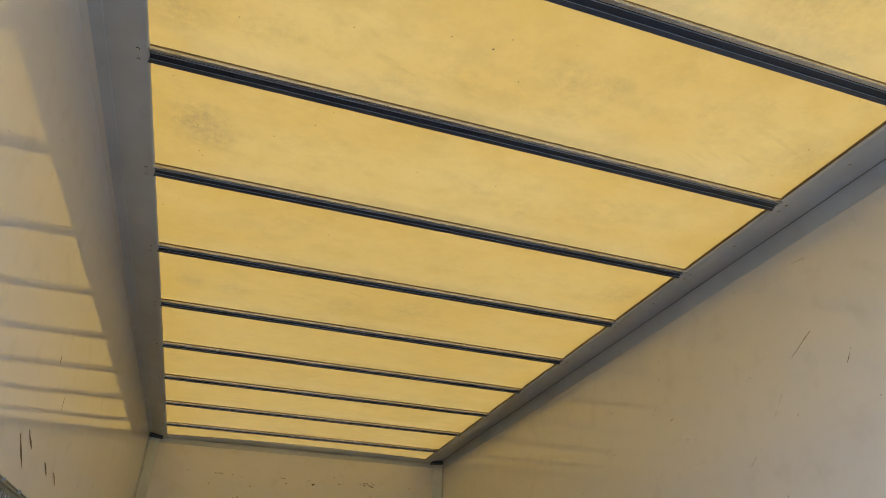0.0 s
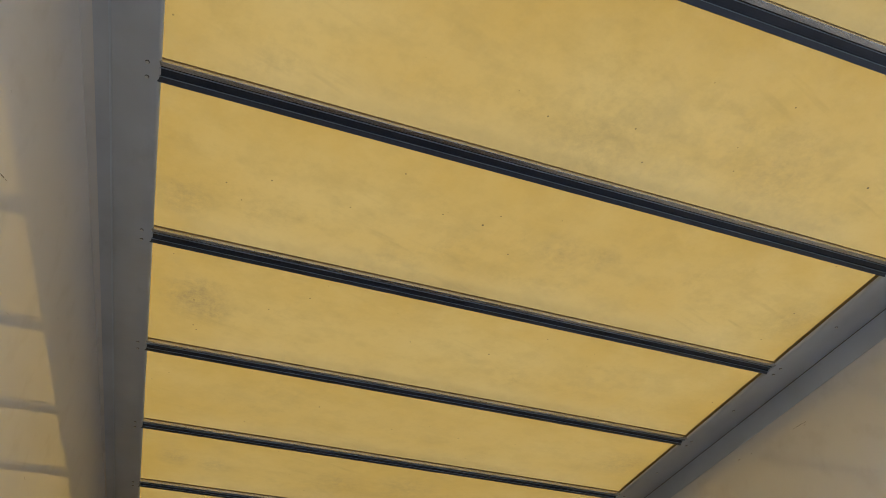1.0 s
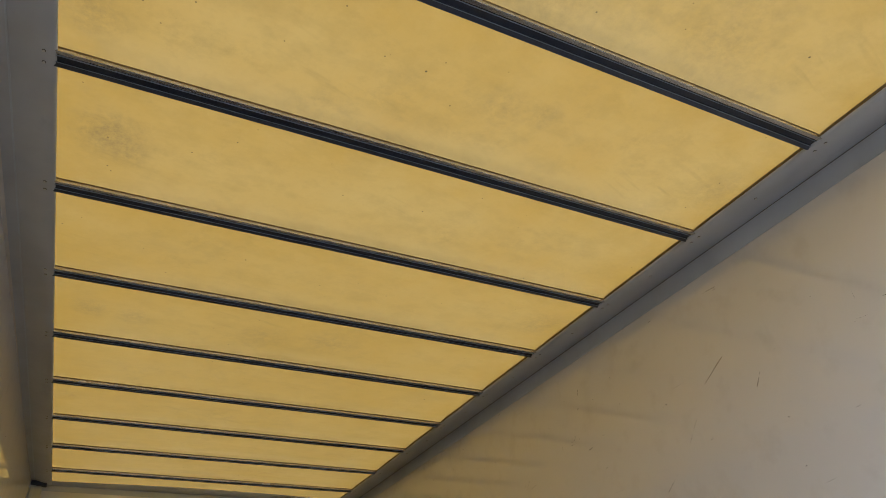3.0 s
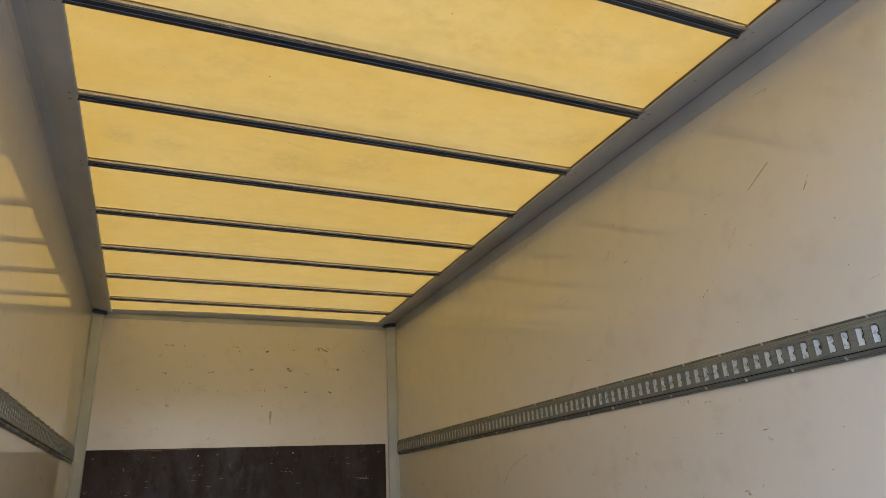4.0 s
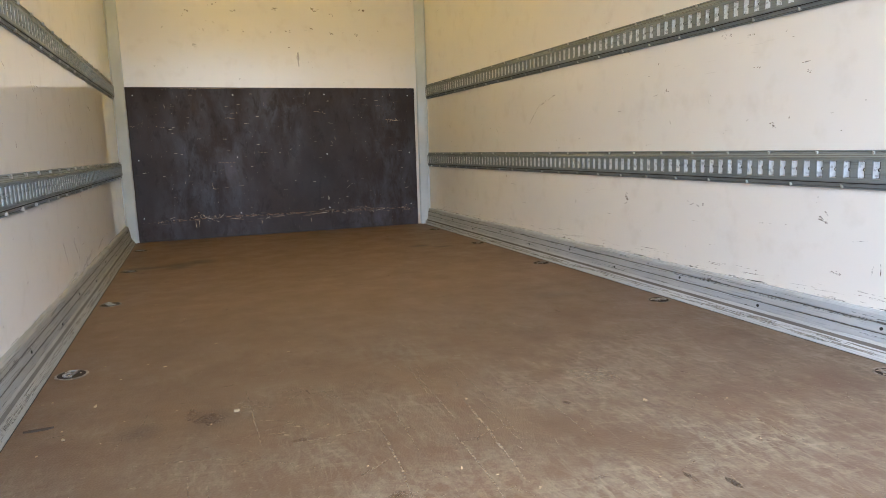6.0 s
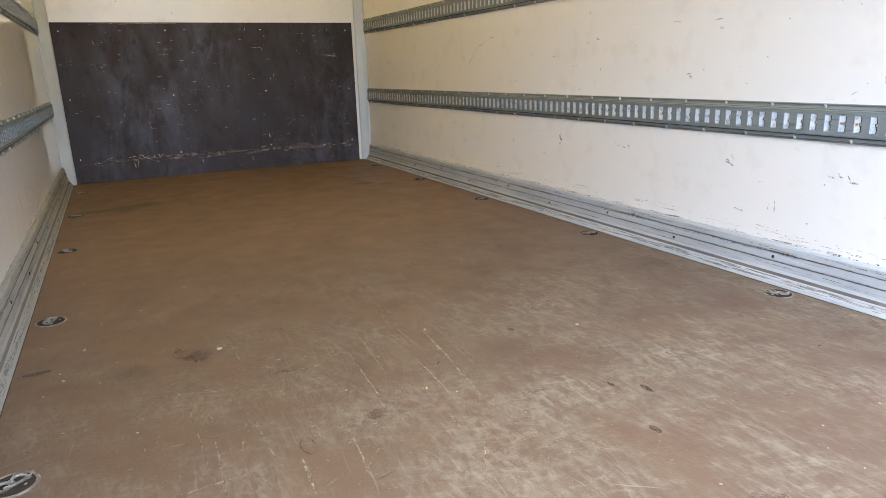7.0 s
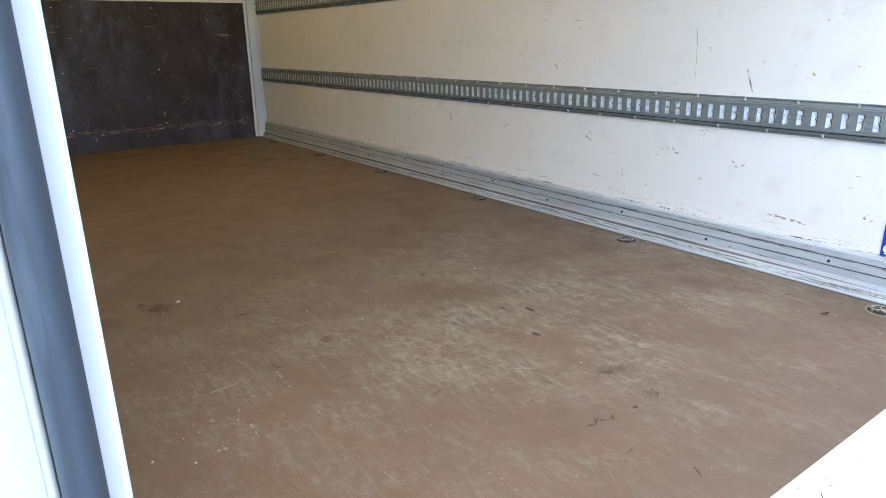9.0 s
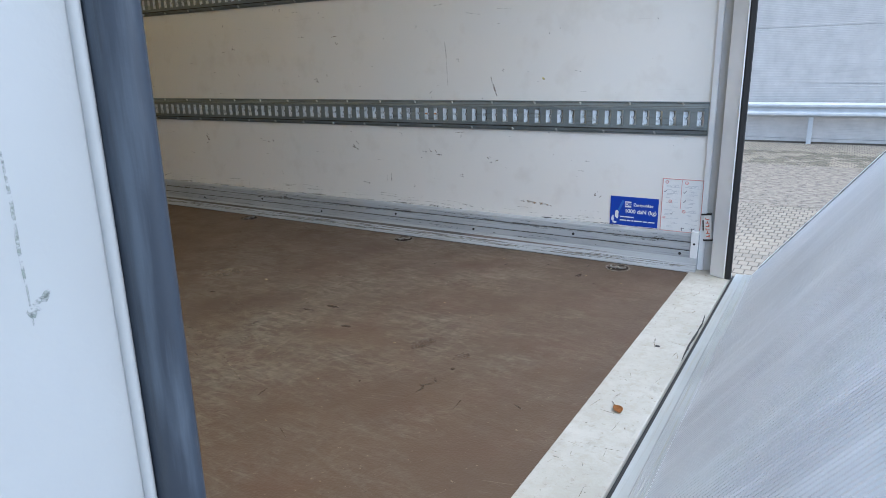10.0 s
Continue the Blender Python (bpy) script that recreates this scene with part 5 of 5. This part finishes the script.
scattered("fine_nicking", the_board, "board", M_NICK, 37, 150, 0.1, 2.3, 0.20, 1.16, 0.80, 0.032, 0.0030, 0.07)
M_BRUISE = mark_mat("brown_bruised_wood", (0.17, 0.10, 0.06), 50, 0.40, 0.56)
mark("bruise", [(0.18, 0.148), (0.80, 0.166), (1.50, 0.162), (2.34, 0.150)], 0.012, "board", M_BRUISE, the_board, 480)
M_BARE = plain("bare_pale_wood", (0.40, 0.30, 0.20), 0.8, 0.0, 0.35, 40)
specks("broken_edge", the_board, "board", M_BARE, 1200, ((0.22, 0.150, 0.10, 5, 0.009), (0.32, 0.158, 0.16, 9, 0.008), (0.58, 0.168, 0.24, 26, 0.011), (0.80, 0.165, 0.16, 7, 0.006), (1.00, 0.165, 0.22, 10, 0.007), (1.25, 0.165, 0.24, 12, 0.007), (1.50, 0.160, 0.20, 10, 0.008), (1.78, 0.163, 0.24, 26, 0.011), (2.20, 0.150, 0.22, 18, 0.010),
                                                        (2.00, 0.158, 0.16, 6, 0.006), (0.22, 0.895, 0.26, 16, 0.006), (2.17, 0.915, 0.13, 12, 0.009), (0.86, 0.985, 0.05, 7, 0.007), (1.58, 0.985, 0.05, 5, 0.007), (0.56, 1.178, 0.05, 7, 0.008), (0.36, 1.180, 0.05, 4, 0.007)))
scattered("fine_nicking", the_board, "board", M_NICK, 38, 46, 0.2, 2.3, 0.13, 0.18, 0.8, 0.06, 0.005)

# floor: scratches, smears and stains
for k, (pts, w) in enumerate((
    ([(0.70, 1.518), (0.896, 1.522)], 0.008), ([(0.914, 1.551), (0.90, 1.30), (0.877, 1.116)], 0.007), ([(0.42, 1.535), (0.544, 1.508)], 0.009), ([(0.623, 1.938), (0.631, 1.541)], 0.006),
    ([(1.112, 1.927), (1.093, 1.682)], 0.007), ([(1.15, 1.99), (1.11, 1.80), (1.10, 1.50)], 0.005), ([(0.812, 1.306), (0.887, 1.353)], 0.009), ([(0.36, 1.078), (0.50, 1.090), (0.619, 1.091)], 0.006),
    ([(1.17, 1.62), (1.15, 1.42), (1.12, 1.15)], 0.008), ([(1.21, 1.60), (1.19, 1.30)], 0.005), ([(0.47, 1.45), (0.48, 1.16)], 0.004), ([(0.60, 1.30), (0.61, 1.12)], 0.005),
)):
    mark("scratch", pts, w * 0.85, "floor", M_SCRATCH, floor_deck, 500 + k)
for k, (a, b, ra, rb) in enumerate(((1.43, 1.03, 0.008, 0.025),
                                    (1.492, 0.978, 0.010, 0.026), (1.374, 0.825, 0.010, 0.024), (1.407, 1.475, 0.010, 0.012), (1.92, 0.804, 0.006, 0.012), (1.273, 0.384, 0.010, 0.007), (2.19, 0.37, 0.03, 0.012), (1.26, 1.10, 0.018, 0.006))):
    bm = bmesh.new()
    blot(bm, a, b, ra, rb, "floor", random.Random(600 + k))
    part("stain", bm, M_STAIN, floor_deck)
for k, (pts, w) in enumerate((
    ([(1.066, 1.43), (1.06, 1.239), (1.048, 1.079)], 0.006), ([(0.46, 0.871), (0.495, 0.93), (0.51, 0.964)], 0.011), ([(0.399, 0.931), (0.413, 0.864), (0.415, 0.80)], 0.012), ([(0.429, 0.859), (0.429, 0.80)], 0.010),
    ([(0.506, 1.251), (0.502, 1.111), (0.497, 1.024)], 0.005), ([(0.714, 1.256), (0.708, 1.165)], 0.009), ([(0.51, 1.387), (0.509, 1.328)], 0.010), ([(0.564, 1.24), (0.549, 1.166)], 0.008), ([(0.508, 0.886), (0.503, 0.825)], 0.009),
    ([(0.598, 1.248), (0.60, 1.197)], 0.012), ([(1.146, 1.937), (1.133, 1.755)], 0.005), ([(0.78, 1.14), (0.76, 0.90)], 0.006), ([(0.86, 1.56), (1.02, 1.58)], 0.004), ([(1.28, 1.62), (1.52, 1.66)], 0.003), ([(0.66, 1.10), (0.652, 0.96)], 0.008),
    ([(1.38, 1.66), (1.35, 1.22)], 0.004), ([(1.25, 1.96), (1.23, 1.60), (1.20, 1.30)], 0.004), ([(0.98, 1.72), (0.96, 1.36)], 0.004), ([(1.78, 1.30), (1.76, 1.02)], 0.004), ([(0.62, 1.70), (0.70, 1.66), (0.76, 1.55)], 0.005),
)):
    mark("scratch", pts, w * 0.8, "floor", M_SCRATCH, floor_deck, 540 + k)
bm = bmesh.new()
_r = random.Random(77)
for k in range(9):
    stroke(bm, [(1.53 + 0.014 * k, 1.70 - 0.02 * _r.random()), (1.545 + 0.012 * k, 1.55 + 0.03 * _r.random())], 0.010, "floor", _r)
part("smear", bm, M_SCRATCH, floor_deck)
scattered("fine_scratching", floor_deck, "floor", M_SCRATCH, 41, 420, 0.3, 2.3, 0.75, 2.4, 0.3, 0.07, 0.0035)
scattered("fine_scratching", floor_deck, "floor", M_SCRATCH, 42, 60, 0.3, 2.3, 0.8, 1.9, 0.6, 0.26, 0.0025)
scattered("fine_scratching", floor_deck, "floor", M_SCRATCH, 43, 120, 0.1, 2.4, 2.2, 5.4, 0.5, 0.10, 0.003)
scattered("fine_scratching", floor_deck, "floor", M_STAIN, 44, 140, 0.1, 2.4, 0.1, 5.4, 0.6, 0.05, 0.005)

M_RED_BROWN = mark_mat("red_brown_bared_ply", (0.074, 0.043, 0.029), 22, 0.36, 0.80)
for k, (a, b, ra, rb) in enumerate(((0.525, 1.752, 0.040, 0.040), (0.862, 1.189, 0.025, 0.025), (0.48, 1.80, 0.018, 0.05), (1.349, 0.402, 0.03, 0.022), (1.38, 0.548, 0.05, 0.035),
                                    (0.74, 1.53, 0.04, 0.012))):
    bm = bmesh.new()
    blot(bm, a, b, ra, rb, "floor", random.Random(630 + k))
    part("bared_patch", bm, M_RED_BROWN, floor_deck)
mark("grey_zigzag", [(1.118, 0.398), (1.142, 0.396), (1.157, 0.405), (1.168, 0.389), (1.188, 0.386), (1.212, 0.401)], 0.011, "floor", M_STAIN, floor_deck, 651)
mark("dull_loop", [(0.683 + 0.016 * math.cos(0.6 * i), 1.135 + 0.035 * math.sin(0.6 * i)) for i in range(10)], 0.005, "floor", M_STAIN, floor_deck, 650)
for k, (a, b, sz, n) in enumerate(((0.421, 0.951, 0.05, 16), (0.795, 1.807, 0.08, 14), (0.812, 1.157, 0.09, 16), (0.62, 1.80, 0.07, 12), (0.66, 1.62, 0.06, 9), (0.60, 1.46, 0.05, 7))):
    cluster("worn_spot", a, b, sz, "floor", M_SCRATCH, floor_deck, 660 + k, n)

# sill: bolt hole, cracked edge, rubbed streaks
bm = bmesh.new()
disc(bm, (1.667, -0.051, 0.0036), 0.007, 0.0008, "z", 12)
part("hole", bm, M_DARK, sill)
mark("crack", [(1.98, -0.121), (1.90, -0.128), (1.72, -0.126), (1.60, -0.1305)], 0.006, "sill", M_DARK, sill, 710)
scattered("fine_scuffing", sill, "sill", M_SCUFF, 45, 90, 0.3, 2.4, -0.12, 0.005, 0.7, 0.05, 0.003)


# rear post: green-grey grime at the hinge seam
M_GRIME = mark_mat("green_grime", (0.20, 0.23, 0.20), 180, 0.44, 0.70)
mark("grime", [(0.0445, 0.735), (0.0442, 0.690), (0.0440, 0.655)], 0.0018, "rear", M_GRIME, rear_left, 720)
cluster("grime", 0.046, 0.664, 0.008, "rear", M_GRIME, rear_left, 721, 5)


# ---- loose bits on the floor and sill ----
M_CHIP = plain("pale_wood_chip", (0.33, 0.265, 0.165), 0.8, 0.0, 0.3, 40)
M_LEAF = plain("dry_orange_leaf", (0.36, 0.15, 0.035), 0.6, 0.0, 0.3, 120)
M_SPLINTER = plain("dark_splinter", (0.05, 0.035, 0.025), 0.8, 0.0, 0.3, 60)


def flake(bm, x, y, z, r, thick, rnd):
    n = 6
    t = rnd.uniform(0, 6.28)
    k = rnd.uniform(0.3, 0.9)
    lo, hi = [], []
    for i in range(n):
        a = 6.28318 * i / n
        q = rnd.uniform(0.6, 1.1)
        u, w = r * q * math.cos(a), r * k * q * math.sin(a)
        px, py = x + u * math.cos(t) - w * math.sin(t), y + u * math.sin(t) + w * math.cos(t)
        lo.append(bm.verts.new((px, py, z)))
        hi.append(bm.verts.new((px, py, z + thick * rnd.uniform(0.6, 1.4))))
    bm.faces.new(hi)
    for i in range(n):
        bm.faces.new((lo[i], lo[(i + 1) % n], hi[(i + 1) % n], hi[i]))


_r = random.Random(5)
bm = bmesh.new()
for _ in range(110):
    x = _r.uniform(0.07, 2.4) if _r.random() < 0.55 else 0.07 + 0.5 * _r.random() ** 1.6
    flake(bm, x, _r.uniform(0.2, 4.6), 0.0004, _r.uniform(0.0018, 0.0055), 0.0015, _r)
solid("debris", bm, M_CHIP, "small pale wood chips scattered over the loading floor", "debris", "stuff")
for x, y, r in ((0.589, 1.777, 0.008), (0.231, 1.972, 0.008), (1.017, 1.249, 0.004), (0.186, 1.764, 0.006), (1.60, 1.40, 0.008)):
    bm = bmesh.new()
    flake(bm, 0, 0, 0, r, 0.004, _r)
    c = solid("wood_chip", bm, M_CHIP, "pale wood chip lying on the brown floor", "wood chip", group="wood chips on the floor")
    c.location = (x, y, 0.0004)
bm = bmesh.new()
flake(bm, 0, 0, 0, 0.045, 0.004, random.Random(9))
c = solid("splinter", bm, M_SPLINTER, "dark splinter lying on the brown floor", "splinter")
c.matrix_world = pose(0.113, 1.855, 0.0004, 0, 0, 10) @ Matrix.Diagonal((1.0, 0.3, 1.0, 1.0))


def leaf():
    bm = bmesh.new()
    top = []
    for i in range(9):
        u = i / 8
        h = 0.011 * math.sin(math.pi * u ** 0.8) + 0.0005
        top.append([bm.verts.new((0.034 * (u - 0.5), s * h, 0.001 + 0.004 * abs(s) * math.sin(3 * u) + 0.002 * u)) for s in (-1, 0, 1)])
    for p, q in zip(top, top[1:]):
        bm.faces.new((p[0], p[1], q[1], q[0]))
        bm.faces.new((p[1], p[2], q[2], q[1]))
    bmesh.ops.solidify(bm, geom=bm.faces[:], thickness=0.0008)
    lf = solid("leaf", bm, M_LEAF, "dry orange leaf lying on the white sill", "leaf", smooth=True)
    lf.matrix_world = pose(1.263, -0.059, 0.0042, 0, 0, 35)
    st = bmesh.new()
    disc(st, (0.026, 0.0, 0.0015), 0.0009, 0.022, "x", 6)
    part("stalk", st, M_SPLINTER, lf, "thin dark stalk")


leaf()


# ---- outside: yard, guard rail and hall ----
GZ = -1.12


def paver_mat():
    m, nt, bs = nodes_of("concrete_pavers")
    info = nt.nodes.new("ShaderNodeObjectInfo")
    geo = nt.nodes.new("ShaderNodeNewGeometry")
    v = coords(nt)
    r = mul(nt, mul(nt, info.outputs["Random"], geo.outputs["Random Per Island"], "ADD"), 0.5)
    col = blend(nt, r, (0.16, 0.136, 0.104), (0.31, 0.268, 0.205))
    col = blend(nt, mul(nt, ramp(nt, noise_of(nt, v, 0.7, 5, 0.65), 0.45, 0.7), 0.6), col, (0.34, 0.285, 0.205))
    col = blend(nt, mul(nt, noise_of(nt, v, 60.0, 3), 0.3), col, (0.17, 0.155, 0.13))
    nt.links.new(col, bs.inputs["Base Color"])
    bs.inputs["Roughness"].default_value = 0.85
    return m


M_PAVER = paver_mat()
M_JOINT = plain("dirty_joint_sand", (0.085, 0.074, 0.058), 0.9, 0.0, 0.35, 1.5)
M_HALL = worn_metal("pale_grey_sheet", (0.49, 0.475, 0.45), 0.55, 0.0, (0.44, 0.425, 0.40), (1, 0.5, 2), 0.58, 0.4, 0.8)
M_GUARD = worn_metal("galvanised_guard_rail", (0.52, 0.535, 0.54), 0.5, 0.2, (0.42, 0.43, 0.43), (1, 0.6, 1), 0.6, 0.4, 1.2)

g = bmesh.new()
slab(g, -400, 400, -400, 400, GZ - 0.4, GZ - 0.0035)
solid("ground", g, M_JOINT, "sandy grey yard ground reaching into the distance", "ground", "structure")

HX = 18.0
hall = base("hall", "large pale grey hall clad in fine horizontal corrugated sheet", "building")


def hall_sheet(z0, z1, ya, yb):
    pts = []
    pitch = 0.038
    n = int((z1 - z0) / pitch * 6)
    for i in range(n + 1):
        z = z0 + (z1 - z0) * i / n
        pts.append((HX + 0.0013 * math.sin(2 * math.pi * (z - z0) / pitch), z))
    pts += [(HX + 0.06, z1), (HX + 0.06, z0)]
    return extrude(pts, ya, yb, "y")


for z0, z1 in ((GZ + 0.02, -1.02), (-1.01, 0.25), (0.256, 1.54), (1.546, 2.83), (2.836, 4.12), (4.126, 5.41)):
    part("sheet", hall_sheet(z0, z1, -22, 14), M_HALL, hall)
part("core", box(HX + 0.06, HX + 9, -22, 14, GZ, 5.45), M_HALL, hall)
part("plinth", box(HX - 0.05, HX + 0.06, -22, 14, GZ - 0.002, GZ + 0.03), M_JOINT, hall, "dark plinth")


def guard_rail():
    r = base("guard_rail", "galvanised steel guard rail on posts before the hall", "guard rail")
    x, zc = HX - 0.28, -0.33
    o = [(0.0, 0.17), (-0.03, 0.155), (-0.075, 0.12), (-0.075, 0.075), (-0.02, 0.03), (-0.02, -0.03), (-0.075, -0.075), (-0.075, -0.12), (-0.03, -0.155), (0.0, -0.17)]
    pts = [(x + a, zc + b) for a, b in o] + [(x + a + 0.008, zc + b) for a, b in reversed(o)]
    part("beam", extrude(pts, -20, 13, "y"), M_GUARD, r)
    me = mesh_of("post", box(-0.05, 0.05, -0.05, 0.05, GZ - 0.05, -0.2, 0.006), M_GUARD)
    for k in range(9):
        p = new("post", me)
        p.location = (x + 0.06, 0.30 + (k - 5) * 4.0, 0)
        p.parent = r
    return r


guard_rail()


# ---- pavers last ----
def paver_mesh(length, width):
    bm = bmesh.new()
    a, b, c = length / 2, width / 2, 0.003
    lo = [bm.verts.new((sx * a, sy * b, -0.05)) for sx, sy in ((-1, -1), (1, -1), (1, 1), (-1, 1))]
    mid = [bm.verts.new((sx * a, sy * b, -c)) for sx, sy in ((-1, -1), (1, -1), (1, 1), (-1, 1))]
    hi = [bm.verts.new((sx * (a - c), sy * (b - c), 0)) for sx, sy in ((-1, -1), (1, -1), (1, 1), (-1, 1))]
    for p, q in ((lo, mid), (mid, hi)):
        for i in range(4):
            bm.faces.new((p[i], p[(i + 1) % 4], q[(i + 1) % 4], q[i]))
    bm.faces.new(hi)
    return bm


pavement = base("pavement", "grey concrete block paving with dirty joints", "pavement", kind="structure")
PL, PW = 0.092, 0.150
_pm = mesh_of("paver", paver_mesh(PL - 0.010, PW - 0.016), M_PAVER)
rnd = random.Random(11)
far_v, far_f = [], []
count = 0
for i in range(int(-7.0 / PW), int((HX - 0.1) / PW)):
    x = (i + 0.5) * PW
    for j in range(int(-10.0 / PL), int(10.0 / PL)):
        y = (j + 0.5 * (i % 2)) * PL
        z = GZ + rnd.uniform(-0.001, 0.002)
        tilt = rnd.uniform(-0.006, 0.006)
        if x < 7.6 and -0.75 < y < 0.75 and count < 300 and x > 5.5:
            p = new("paver", _pm)
            p.matrix_world = Matrix.Translation((x, y, z)) @ Euler((tilt, tilt * 0.7, 1.5708)).to_matrix().to_4x4()
            p.parent = pavement
            count += 1
        else:
            a, b, c, n = (PW - 0.016) / 2, (PL - 0.010) / 2, 0.003, len(far_v)
            far_v += [(x + sx * a, y + sy * b, z - 0.03) for sx, sy in ((-1, -1), (1, -1), (1, 1), (-1, 1))]
            far_v += [(x + sx * (a - c), y + sy * (b - c), z + sx * tilt * a) for sx, sy in ((-1, -1), (1, -1), (1, 1), (-1, 1))]
            far_f += [(n + 4, n + 5, n + 6, n + 7)] + [(n + k, n + (k + 1) % 4, n + 4 + (k + 1) % 4, n + 4 + k) for k in range(4)]
me = bpy.data.meshes.new("paving")
me.from_pydata(far_v, [], far_f)
me.materials.append(M_PAVER)
o = new("paving", me)
o.parent = pavement
tagged(o, "farther concrete blocks of the same paving", kind="stuff")


# ---- sand drifted over the paving, and moss along the hall ----
def drift(name, x0, x1, y0, y1, z, material, label):
    bm = bmesh.new()
    rnd = random.Random(3)
    n = 30
    rows = []
    for i in range(n + 1):
        y = y0 + (y1 - y0) * i / n
        rows.append([bm.verts.new((x + rnd.uniform(-0.12, 0.12), y, GZ + z)) for x in (x0, x1)])
    for p, q in zip(rows, rows[1:]):
        bm.faces.new((p[0], p[1], q[1], q[0]))
    o = part(name, bm, material, pavement)
    return tagged(o, label, kind="stuff")


drift("sand", 9.7, 13.8, -4.4, 3.0, 0.0055, mark_mat("pinkish_drift_sand", (0.225, 0.192, 0.150), 9.0, 0.15, 0.60, 0.95), "pinkish sand lying over the paving")
drift("moss", 13.9, 16.2, -4.4, 3.0, 0.0065, mark_mat("dark_moss", (0.14, 0.125, 0.085), 2.2, 0.46, 0.62, 0.95), "dark moss between the paving blocks")
